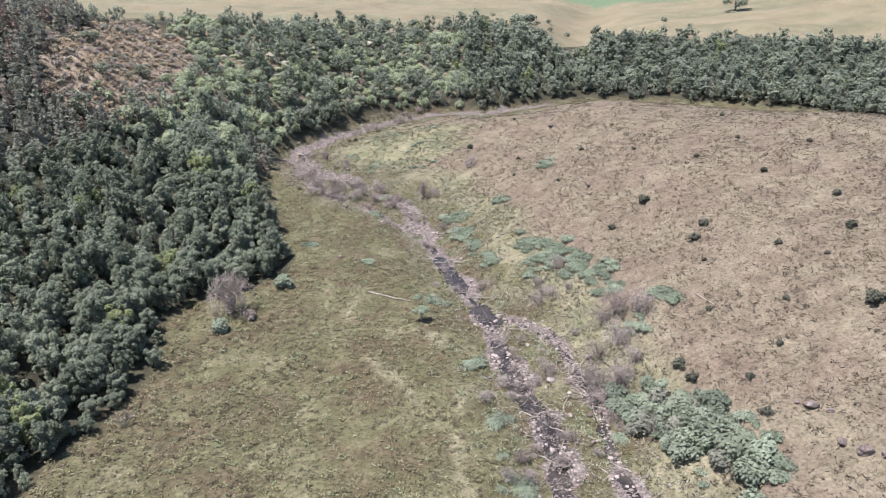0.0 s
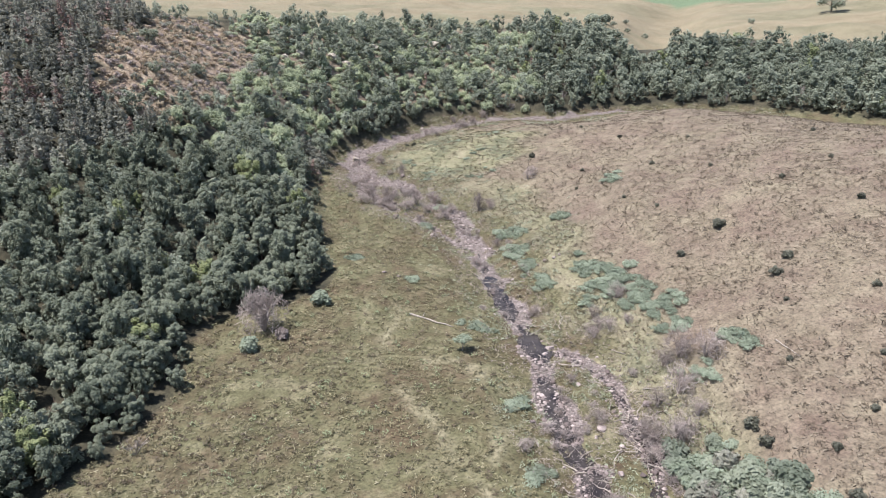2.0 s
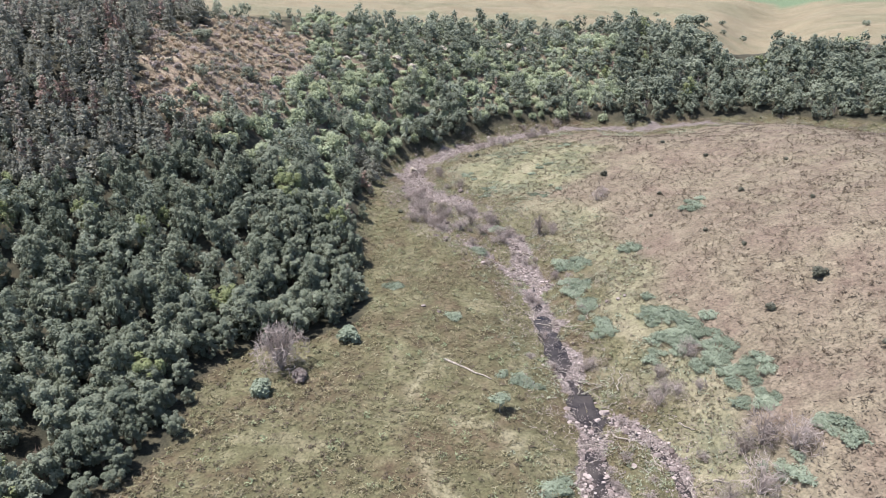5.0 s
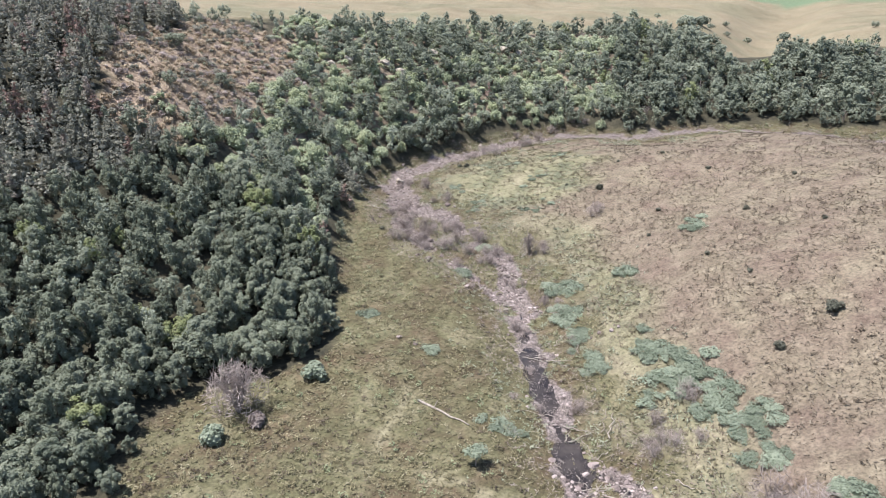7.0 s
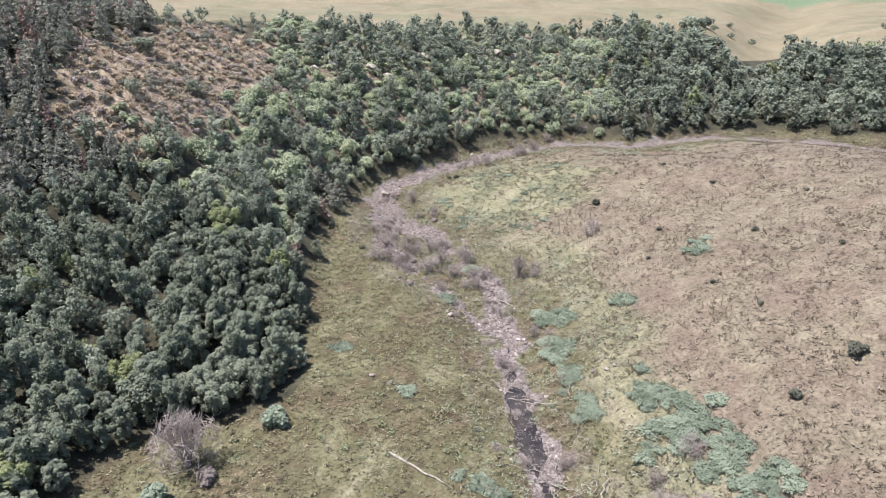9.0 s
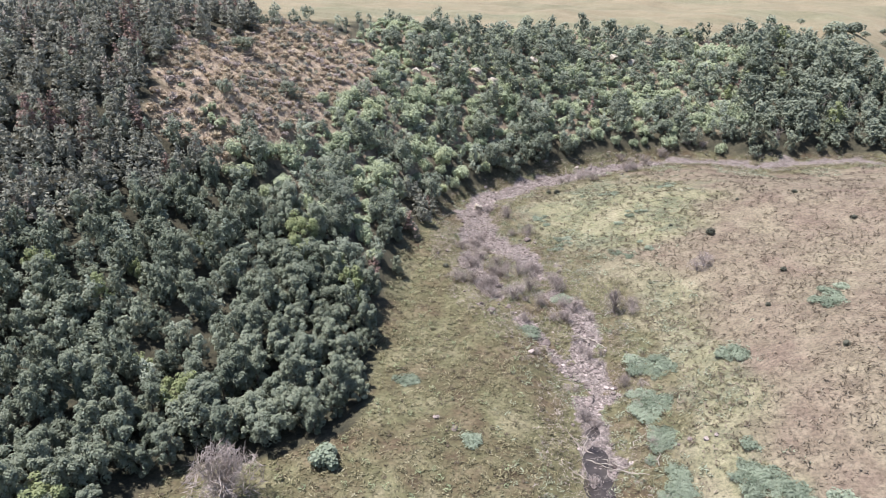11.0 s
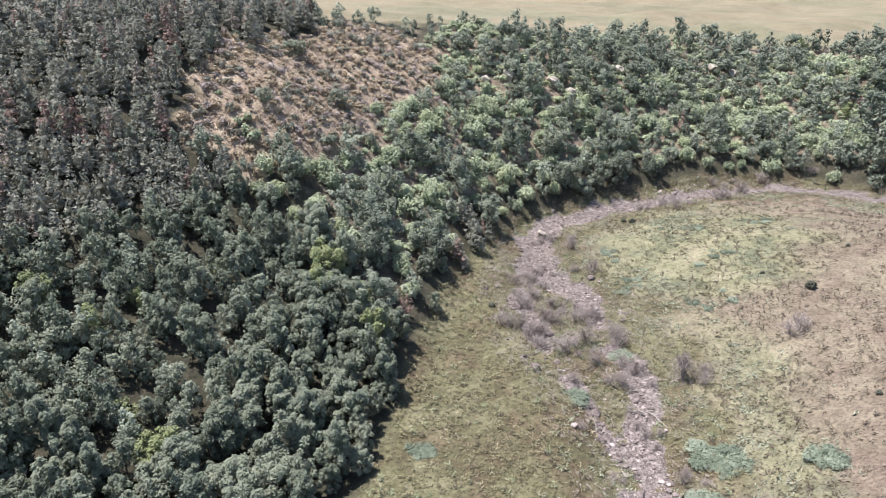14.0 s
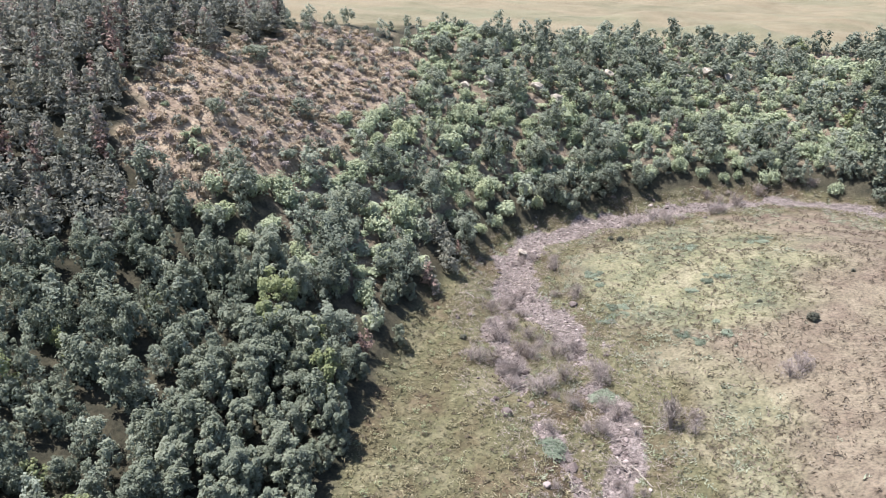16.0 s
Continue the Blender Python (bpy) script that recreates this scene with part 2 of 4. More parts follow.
def leafy(dark, light, other=None, share=0.0):
    """Foliage colours from dark to light, from plant to plant and leaf to leaf; some plants turn to another colour."""
    def build(nt):
        info = nt.nodes.new("ShaderNodeObjectInfo")
        geo = nt.nodes.new("ShaderNodeNewGeometry")
        plant = attribute(nt, "tint")
        both = nt.nodes.new("ShaderNodeMath")
        both.operation = "ADD"
        nt.links.new(plant, both.inputs[0])
        nt.links.new(info.outputs["Random"], both.inputs[1])
        wrap = nt.nodes.new("ShaderNodeMath")
        wrap.operation = "FRACT"
        nt.links.new(both.outputs[0], wrap.inputs[0])
        mixf = maths(nt, "ADD", maths(nt, "MULTIPLY", wrap.outputs[0], 0.68), maths(nt, "MULTIPLY", geo.outputs["Random Per Island"], 0.32))
        c = mix(nt, mixf, dark, light)
        if other:
            c = mix(nt, maths(nt, "GREATER_THAN", wrap.outputs[0], 1 - share), c, other)
        return c
    return build


def foliage(name, dark, light, other=None, share=0.0, glow=0.25):
    m = material(name, leafy(dark, light, other, share), 0.6)
    nt = m.node_tree
    bsdf, out = nt.nodes["Principled BSDF"], nt.nodes["Material Output"]
    tr = nt.nodes.new("ShaderNodeBsdfTranslucent")
    nt.links.new(bsdf.inputs["Base Color"].links[0].from_socket, tr.inputs["Color"])
    ms = nt.nodes.new("ShaderNodeMixShader")
    ms.inputs[0].default_value = glow
    nt.links.new(bsdf.outputs[0], ms.inputs[1])
    nt.links.new(tr.outputs[0], ms.inputs[2])
    nt.links.new(ms.outputs[0], out.inputs["Surface"])
    return m


def stone(nt):
    info = nt.nodes.new("ShaderNodeObjectInfo")
    geo = nt.nodes.new("ShaderNodeNewGeometry")
    r = maths(nt, "FRACT", maths(nt, "MULTIPLY", maths(nt, "ADD", maths(nt, "MULTIPLY", info.outputs["Random"], 0.5), maths(nt, "MULTIPLY", geo.outputs["Random Per Island"], 0.5)), 3.7))
    base = ramp(nt, r, [(0.0, (0.085, 0.066, 0.063)), (0.6, (0.235, 0.192, 0.185)), (1.0, (0.42, 0.36, 0.345))])
    spots = noise_node(nt, 3.0, 5, 0.7)
    return mix(nt, 0.5, base, ramp(nt, spots, [(0.35, (0.5, 0.47, 0.45)), (0.65, (1.2, 1.15, 1.12))]), "MULTIPLY"), spots, 0.08


M_GROUND = material("grassland_and_gravel", ground_colour, 0.95)
M_STONE = material("pinkish_grey_stone", stone, 0.85)
M_ROCK = material("dull_pinkish_rock", lambda nt: (ramp(nt, noise_node(nt, 2.2, 6, 0.7), [(0.35, (0.07, 0.055, 0.05)), (0.55, (0.19, 0.15, 0.14)), (0.7, (0.28, 0.23, 0.215))]), noise_node(nt, 4, 5), 0.15))
M_CLIFF = material("pale_cliff_stone", lambda nt: (ramp(nt, noise_node(nt, 1.2, 6, 0.7), [(0.35, (0.14, 0.12, 0.10)), (0.55, (0.40, 0.35, 0.30)), (0.7, (0.55, 0.5, 0.44))]), noise_node(nt, 2.5, 5), 0.25))
M_BARK = material("brown_bark", lambda nt: (ramp(nt, noise_node(nt, 6, 4, 0.6, (1, 1, 0.2)), [(0.35, (0.06, 0.045, 0.035)), (0.65, (0.17, 0.135, 0.11))]), noise_node(nt, 9, 3, 0.6, (1, 1, 0.2)), 0.03))
M_GREYWOOD = material("bleached_wood", lambda nt: (ramp(nt, noise_node(nt, 5, 4, 0.6, (1, 1, 0.3)), [(0.3, (0.15, 0.125, 0.11)), (0.7, (0.38, 0.33, 0.285))]), noise_node(nt, 12, 3), 0.02))
M_TWIG = foliage("bare_grey_twigs", (0.225, 0.184, 0.170), (0.43, 0.365, 0.342), glow=0.3)
M_GLOOM = foliage("blackish_green_leaves", (0.045, 0.048, 0.036), (0.13, 0.128, 0.098))
M_WATTLE = foliage("blue_green_wattle_leaves", (0.108, 0.128, 0.095), (0.288, 0.308, 0.230), (0.25, 0.275, 0.14), 0.05, 0.36)
M_PLANT = foliage("grey_olive_leaves", (0.155, 0.158, 0.130), (0.345, 0.335, 0.280), (0.31, 0.26, 0.23), 0.06, 0.38)
M_DARK = foliage("dark_green_leaves", (0.118, 0.138, 0.108), (0.300, 0.322, 0.245), glow=0.36)
M_LIGHT = foliage("pale_yellow_green_leaves", (0.235, 0.27, 0.175), (0.455, 0.49, 0.335), (0.37, 0.40, 0.25), 0.15, 0.35)
M_BRAMBLE = foliage("sage_green_bramble_leaves", (0.130, 0.155, 0.112), (0.285, 0.320, 0.240), glow=0.25)
M_HERB = foliage("grey_green_herb_leaves", (0.15, 0.165, 0.115), (0.285, 0.295, 0.215), glow=0.08)
M_SAGE = foliage("pale_grey_green_leaves", (0.185, 0.21, 0.165), (0.385, 0.41, 0.325), glow=0.4)
M_MAROON = foliage("dry_russet_leaves", (0.169, 0.111, 0.0975), (0.312, 0.215, 0.182))
M_MEADOW = foliage("olive_grass_blades", (0.082, 0.070, 0.041), (0.195, 0.175, 0.102), (0.25, 0.222, 0.147), 0.12, 0.15)
M_REED = foliage("olive_brown_tussock_blades", (0.12, 0.105, 0.06), (0.29, 0.255, 0.155), (0.21, 0.235, 0.14), 0.2, 0.2)
M_HAY = foliage("dry_tan_grass_blades", (0.122, 0.096, 0.074), (0.245, 0.202, 0.152), glow=0.12)
M_TUSSOCK = foliage("brown_tussock_blades", (0.048, 0.036, 0.026), (0.135, 0.104, 0.073), glow=0.12)
M_RUST = foliage("russet_slope_grass_blades", (0.27, 0.208, 0.152), (0.50, 0.415, 0.305), glow=0.3)


def water_colour(nt):
    nt.nodes["Principled BSDF"].inputs["Specular IOR Level"].default_value = 0.35
    return ramp(nt, noise_node(nt, 0.6, 4), [(0.35, (0.022, 0.018, 0.018)), (0.65, (0.06, 0.05, 0.045))]), noise_node(nt, 3.0, 3), 0.03


M_WATER = material("dark_stream_water", water_colour, 0.12)

# ---- mesh tools ----
def mesh_of(name, verts, tris, mat, tint=None, flat=True):
    """A mesh from arrays of corners and triangles."""
    me = bpy.data.meshes.new(name)
    verts, tris = np.asarray(verts, np.float32), np.asarray(tris, np.int32)
    me.vertices.add(len(verts))
    me.vertices.foreach_set("co", verts.ravel())
    me.loops.add(tris.size)
    me.loops.foreach_set("vertex_index", tris.ravel())
    me.polygons.add(len(tris))
    me.polygons.foreach_set("loop_start", np.arange(0, tris.size, 3, dtype=np.int32))
    me.polygons.foreach_set("use_smooth", np.full(len(tris), not flat))
    if tint is not None:
        me.attributes.new("tint", "FLOAT", "POINT").data.foreach_set("value", np.asarray(tint, np.float32))
    me.update(calc_edges=True)
    me.validate()
    me.materials.append(mat)
    return me


def joined(pieces):
    """Several (verts, tris) as one."""
    vs, fs, n = [], [], 0
    for v, f in pieces:
        vs.append(v)
        fs.append(np.asarray(f) + n)
        n += len(v)
    return np.vstack(vs), np.vstack(fs)


def tube(points, radii, sides=5):
    """A tapered, bent tube with closed ends."""
    p = np.asarray(points, float)
    vs, fs = [], []
    for i in range(len(p)):
        t = p[min(i + 1, len(p) - 1)] - p[max(i - 1, 0)]
        t = t / (np.linalg.norm(t) + 1e-9)
        a = np.cross(t, (0.31, 0.17, 0.93) if abs(t[2]) < 0.9 else (1, 0, 0))
        a /= np.linalg.norm(a)
        b = np.cross(t, a)
        for k in range(sides):
            w = 2 * math.pi * k / sides
            vs.append(p[i] + radii[i] * (math.cos(w) * a + math.sin(w) * b))
    for i in range(len(p) - 1):
        for k in range(sides):
            q, r = i * sides + k, i * sides + (k + 1) % sides
            fs += [(q, r, r + sides), (q, r + sides, q + sides)]
    for base in (0, (len(p) - 1) * sides):
        fs += [(base, base + k, base + k + 1) for k in range(1, sides - 1)]
    return np.array(vs), np.array(fs)


def blades(at, ways, length, width, rng, fold=0.25, simple=False):
    """Leaves as folded diamonds (or simple wedges), centred at the places and lying across the ways that they face."""
    n = len(at)
    rnd = rng.normal(size=(n, 3)) * (1, 1, 0.8) + (0, 0, 0.7)
    t = rnd - (rnd * ways).sum(1)[:, None] * ways
    t /= np.linalg.norm(t, axis=1)[:, None] + 1e-9
    s = np.cross(ways, t)
    ln = length * rng.uniform(0.7, 1.3, (n, 1))
    wd = width * rng.uniform(0.7, 1.3, (n, 1))
    if simple:
        v = np.stack([at - t * ln / 2 + s * wd / 2, at - t * ln / 2 - s * wd / 2, at + t * ln / 2], 1).reshape(-1, 3)
        return v, np.arange(n * 3).reshape(-1, 3)
    v = np.stack([at - t * ln / 2, at + s * wd / 2 + ways * wd * fold, at + t * ln / 2, at - s * wd / 2 + ways * wd * fold], 1).reshape(-1, 3)
    q = np.arange(n)[:, None] * 4
    return v, np.vstack([q + (0, 1, 2), q + (0, 2, 3)])


OCT = (np.array([(1, 0, 0), (0, 1, 0), (-1, 0, 0), (0, -1, 0), (0, 0, 1), (0, 0, -1)], float),
       np.array([(0, 1, 4), (1, 2, 4), (2, 3, 4), (3, 0, 4), (1, 0, 5), (2, 1, 5), (3, 2, 5), (0, 3, 5)]))


def dense_of(rng, lobes, solid, fill=0.6):
    """The close inner foliage of a crown: a ragged clump in each lobe."""
    out = []
    for q in lobes:
        a = rng.uniform(0, 6.283)
        v = solid[0] * rng.uniform(0.72, 1.2, (len(solid[0]), 1))
        v = np.c_[v[:, 0] * math.cos(a) - v[:, 1] * math.sin(a), v[:, 0] * math.sin(a) + v[:, 1] * math.cos(a), v[:, 2]]
        out.append((v * np.array(q[3:6]) * fill + np.array(q[:3]), solid[1]))
    return out


def crown_of(rng, lobes, count, length, width, tilt=0.4, face=(-0.3, 0, 0.65), solid=OCT):
    """A crown of leaves on many uneven lobes: each lobe is a centre and three half-widths."""
    if solid and tilt < 1.2:
        return joined([crown_of(rng, lobes, count, length, width, tilt, face, None)] + dense_of(rng, lobes, solid))
    lobes = np.array(lobes, float)
    area = lobes[:, 3] * lobes[:, 5]
    k = rng.choice(len(lobes), count, p=area / area.sum())
    w = rng.normal(size=(count, 3)) + (0, 0, 0.35)
    w /= np.linalg.norm(w, axis=1)[:, None]
    at = lobes[k, :3] + w * lobes[k, 3:6] * rng.uniform(0.8, 1.04, (count, 1))
    ways = w + rng.normal(size=(count, 3)) * tilt + face
    ways /= np.linalg.norm(ways, axis=1)[:, None]
    return blades(at, ways, length, width, rng, simple=tilt < 1.2)


def wattle_lobes(rng, h, r, n=38):
    """Lobes of a spreading, ragged crown that reaches from low on the stem to the height h."""
    out = [(0, 0, h * 0.62, r * 0.42, r * 0.42, h * 0.24)]
    for j in range(n):
        a, e = rng.uniform(0, 6.283), rng.uniform(-0.95, 1.0)
        d = r * math.sqrt(max(0.05, 1 - abs(e) ** 2.2)) * rng.uniform(0.5, 1.0)
        q = r * rng.uniform(0.16, 0.30) * (38 / n) ** 0.4
        out.append((d * math.cos(a), d * math.sin(a), h * (0.53 + 0.40 * e) + rng.normal() * 0.2, q, q, q * rng.uniform(0.9, 1.35)))
    return out


def spire_lobes(rng, h, r):
    """Lobes of a slim upright crown."""
    out = []
    for zz, rr, n in ((0.30, 0.5, 3), (0.52, 0.42, 3), (0.74, 0.25, 2), (0.93, 0.04, 1)):
        for j in range(n):
            a = 2 * math.pi * j / n + rng.uniform(0, 1.5)
            q = r * rng.uniform(0.38, 0.6) * (1.1 - 0.5 * zz)
            out.append((rr * r * math.cos(a), rr * r * math.sin(a), h * zz, q, q, h * rng.uniform(0.10, 0.16)))
    return out


def mound_lobes(rng, h, r, n=9):
    """Lobes of a low, spreading shrub."""
    out = [(0, 0, h * 0.55, r * 0.55, r * 0.55, h * 0.45)]
    for j in range(n):
        a, d = rng.uniform(0, 6.283), r * rng.uniform(0.3, 0.75)
        q = r * rng.uniform(0.25, 0.45)
        out.append((d * math.cos(a), d * math.sin(a), h * rng.uniform(0.3, 0.6), q, q, h * rng.uniform(0.3, 0.42)))
    return out


def stem_of(rng, h, r, lean=0.3, limbs=5):
    """A tapered trunk with forking limbs."""
    top = np.array((rng.uniform(-lean, lean), rng.uniform(-lean, lean), h * 0.8))
    mid = top * 0.5 + rng.uniform(-0.15, 0.15, 3)
    base = 0.022 * h
    pieces = [tube([(0, 0, -0.3), mid * 0.4, mid, top], [base * 1.3, base, base * 0.75, base * 0.25], 6)]
    for j in range(limbs):
        a = 2 * math.pi * j / limbs + rng.uniform(-0.4, 0.4)
        f = rng.uniform(0.25, 0.7)
        s = top * f
        e = s + np.array((math.cos(a) * r * 0.7, math.sin(a) * r * 0.7, h * rng.uniform(0.12, 0.28)))
        pieces.append(tube([s, (s + e) / 2 - (0, 0, 0.1), e], [base * 0.6, base * 0.4, base * 0.12], 4))
    return pieces


def twigs_of(rng, h, r, stems=9, forks=7, thick=0.022):
    """A leafless shrub: stems that fan out from the base, each with many thin forks."""
    pieces = []
    for j in range(stems):
        a = rng.uniform(0, 6.283)
        d = r * rng.uniform(0.2, 0.9)
        e = np.array((math.cos(a) * d, math.sin(a) * d, h * rng.uniform(0.65, 1.0)))
        m = e * 0.5 + (0, 0, 0.12 * h)
        pieces.append(tube([(0, 0, -0.15), m, e], [thick * 1.5, thick, thick * 0.3], 3))
        for k in range(forks):
            f = rng.uniform(0.3, 0.95)
            s = m * f * 2 if f < 0.5 else m + (e - m) * (f - 0.5) * 2
            g = s + rng.normal(size=3) * (0.22 * r, 0.22 * r, 0.10 * h) + (0, 0, 0.16 * h)
            pieces.append(tube([s, g], [thick * 0.6, thick * 0.25], 3))
    return joined(pieces)


def rock_of(rng, subdiv=2, squash=0.65, facets=7, rough=0.07):
    """An angular, weathered stone about one metre across."""
    bm = bmesh.new()
    bmesh.ops.create_icosphere(bm, subdivisions=subdiv, radius=0.5)
    off = Vector(rng.uniform(0, 50, 3))
    cuts = [(Vector(rng.normal(size=3)).normalized(), rng.uniform(0.24, 0.42)) for _ in range(facets)]
    for v in bm.verts:
        for n, d in cuts:
            over = v.co.dot(n) - d
            if over > 0:
                v.co -= n * over * 0.95
        v.co += v.co.normalized() * noise.noise(v.co * 3 + off) * rough
        v.co.z *= squash
    verts = np.array([v.co[:] for v in bm.verts])
    bm.verts.index_update()
    tris = np.array([[v.index for v in f.verts] for f in bm.faces])
    bm.free()
    return verts, tris


def part(name, me, parent, label=""):
    ob = new(name, me)
    ob.parent = parent
    if label:
        tagged(ob, label)
    return ob


def add_stem(tree, pieces, mat, label=""):
    """The trunk as a part of the tree, and each limb as a part of the trunk."""
    trunk = part("trunk", mesh_of("trunk", *pieces[0], mat), tree, label)
    for piece in pieces[1:]:
        part("limb", mesh_of("limb", *piece, mat), trunk)


def thing(name, label, category, group=""):
    return tagged(new(name), label, category, group)


def stand(x, y, sink=0.0):
    return float(land(np.array([x]), np.array([y]))[0][0]) - sink


def put(ob, x, y, turn=0.0, size=1.0, sink=0.05, tall=1.0):
    ob.matrix_basis = pose(x, y, stand(x, y, sink), 0, 0, turn) @ Matrix.Diagonal((size, size, size * tall, 1))
    return ob


def copied(ob, x, y, turn=0.0, size=1.0, sink=0.05, tall=1.0, z=None):
    keep = ob.scale.copy()
    ob.scale = (1, 1, 1)
    c = copy_thing(ob, pose(x, y, stand(x, y, sink) if z is None else z - sink, 0, 0, turn) @ Matrix.Diagonal((size, size, size * tall, 1)))
    ob.scale = keep
    return c


def scatter(rng, x0, x1, y0, y1, step, jitter=0.9):
    """Uneven places about a step apart."""
    x, y = np.meshgrid(np.arange(x0, x1, step), np.arange(y0, y1, step))
    x = x + (np.arange(len(x)) % 2)[:, None] * step / 2
    return (x + rng.uniform(-0.5, 0.5, x.shape) * step * jitter).ravel(), (y + rng.uniform(-0.5, 0.5, x.shape) * step * jitter).ravel()


def planted(name, kinds, spots, mat, label, category, group=""):
    """Many plants past counting, joined into one object of stuff. kinds: (verts, tris); spots: x, y, lift, turn, size, tall, kind, tint."""
    vs, fs, ts, n = [], [], [], 0
    level = land(np.array([q[0] for q in spots]), np.array([q[1] for q in spots]))[0]
    for (x, y, z, a, s, tall, k, tint), ground_z in zip(spots, level):
        z += ground_z
        v, f = kinds[int(k) % len(kinds)]
        c, d = math.cos(a) * s, math.sin(a) * s
        vs.append(np.stack([x + v[:, 0] * c - v[:, 1] * d, y + v[:, 0] * d + v[:, 1] * c, z + v[:, 2] * s * tall], 1))
        fs.append(f + n)
        ts.append(np.full(len(v), tint))
        n += len(v)
    return tagged(new(name, mesh_of(name, np.vstack(vs), np.vstack(fs), mat, np.concatenate(ts))), label, category, group, "stuff")


# ---- ground and water ----
def spaced(lo, hi, a, b, step, grow):
    """Coordinates at even steps between a and b, then wider and wider out to lo and hi."""
    mid = list(np.arange(a, b + step / 2, step))
    s, v = step, mid[-1]
    while v < hi:
        s *= grow
        v += s
        mid.append(v)
    s, v, low = step, a, []
    while v > lo:
        s *= grow
        v -= s
        low.append(v)
    return np.array(low[::-1] + mid)


GX, GY = np.meshgrid(spaced(-3500, 3500, -56, 56, 0.75, 1.08), spaced(-600, 4500, 42, 178, 0.75, 1.06))
GROUND = zones(GX, GY)
rows_n, cols_n = GX.shape
gi = np.arange(rows_n * cols_n).reshape(rows_n, cols_n)
a, b, c, d = gi[:-1, :-1].ravel(), gi[:-1, 1:].ravel(), gi[1:, 1:].ravel(), gi[1:, :-1].ravel()
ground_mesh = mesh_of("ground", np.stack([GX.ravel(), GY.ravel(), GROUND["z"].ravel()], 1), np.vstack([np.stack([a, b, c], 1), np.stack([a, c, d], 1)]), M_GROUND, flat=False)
# worn tracks across the flat strip and a green crop far off
TRACKS = [dense([(4.5, 40), (4.0, 52), (5.2, 60), (4.6, 66), (2.4, 70), (-2, 71), (-6.5, 74), (-5.8, 79), (-6.4, 84)], 8), dense([(4.0, 52), (1.5, 57), (-1.2, 62), (-4, 66)], 8)]
near_track = np.min([np.abs(nearest(line, GX, GY)[0]) for line in TRACKS], axis=0)
track = smooth((0.75 + 0.5 * wavy(GX, GY, 4, 21).ravel() - near_track) / 0.9) * 0.75
crop = smooth((1 - np.hypot((GX - 150) / 62, (GY - 430) / 55)) / 0.1)
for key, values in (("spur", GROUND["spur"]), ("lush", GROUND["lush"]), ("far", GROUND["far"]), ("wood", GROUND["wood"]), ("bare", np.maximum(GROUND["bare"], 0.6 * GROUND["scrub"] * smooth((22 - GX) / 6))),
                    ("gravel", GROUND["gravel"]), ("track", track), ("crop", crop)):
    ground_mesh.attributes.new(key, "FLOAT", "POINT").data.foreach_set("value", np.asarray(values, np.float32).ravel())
tagged(new("ground", ground_mesh), "grassy valley ground with a gravelly stream bed", "ground", kind="structure")


def ribbon(line, half, drop):
    """A sheet of water along a line of the valley floor."""
    t = np.gradient(line[:, :2], axis=0)
    t /= np.linalg.norm(t, axis=1)[:, None]
    n = np.stack([t[:, 1], -t[:, 0]], 1)
    w = half * (1 + 0.3 * np.sin(np.arange(len(line)) * 1.7))[:, None] * (1.02 - smooth((line[:, 1] - 91) / 9.5))[:, None]
    l, r = line[:, :2] - n * w, line[:, :2] + n * w
    z = land(line[:, 0], line[:, 1])[0]
    z = np.convolve(np.pad(z, 6, "edge"), np.ones(13) / 13, "valid") + drop
    k = len(line)
    v = np.vstack([np.c_[l, z], np.c_[r, z]])
    i = np.arange(k - 1)
    return v, np.vstack([np.stack([i, i + k, i + k + 1], 1), np.stack([i, i + k + 1, i + 1], 1)])


reach = RIVER_LINE[(RIVER_LINE[:, 1] > 20) & (RIVER_LINE[:, 1] < 101) & (RIVER_LINE[:, 0] < 60)]
tagged(new("water", mesh_of("water", *ribbon(reach, 1.55, 0.10), M_WATER, flat=False)), "dark shallow water of a stony stream", "water", kind="structure")
tagged(new("water_side_channel", mesh_of("water_side_channel", *ribbon(SIDE_LINE, 0.8, 0.05), M_WATER, flat=False)), "dark shallow water in a side channel", "water", kind="structure")

# ---- woods ----
rng = np.random.RandomState(5)
LEAF, THIN = 0.27, 0.15
wattles = []
for v in range(5):
    h, r = rng.uniform(4.8, 6.6), rng.uniform(1.45, 1.9)
    tree = thing("wattle_tree", "blue-green wattle tree with a dense lobed crown at the wood's edge", "tree", "wattle trees at the wood's edge")
    add_stem(tree, stem_of(rng, h, r), M_BARK, "slender brown trunk with forking limbs")
    part("crown", mesh_of("crown", *crown_of(rng, wattle_lobes(rng, h, r), 2600, LEAF, THIN), M_WATTLE), tree)
    wattles.append(tree)
darks = []
for v in range(3):
    h, r = rng.uniform(4.2, 5.4), rng.uniform(1.9, 2.4)
    tree = thing("dark_tree", "dark green round-crowned tree on the river bank", "tree", "dark trees on the far bank")
    add_stem(tree, stem_of(rng, h, r), M_BARK)
    part("crown", mesh_of("crown", *crown_of(rng, wattle_lobes(rng, h, r, 30), 1500, 0.27, 0.20), M_DARK), tree)
    darks.append(tree)

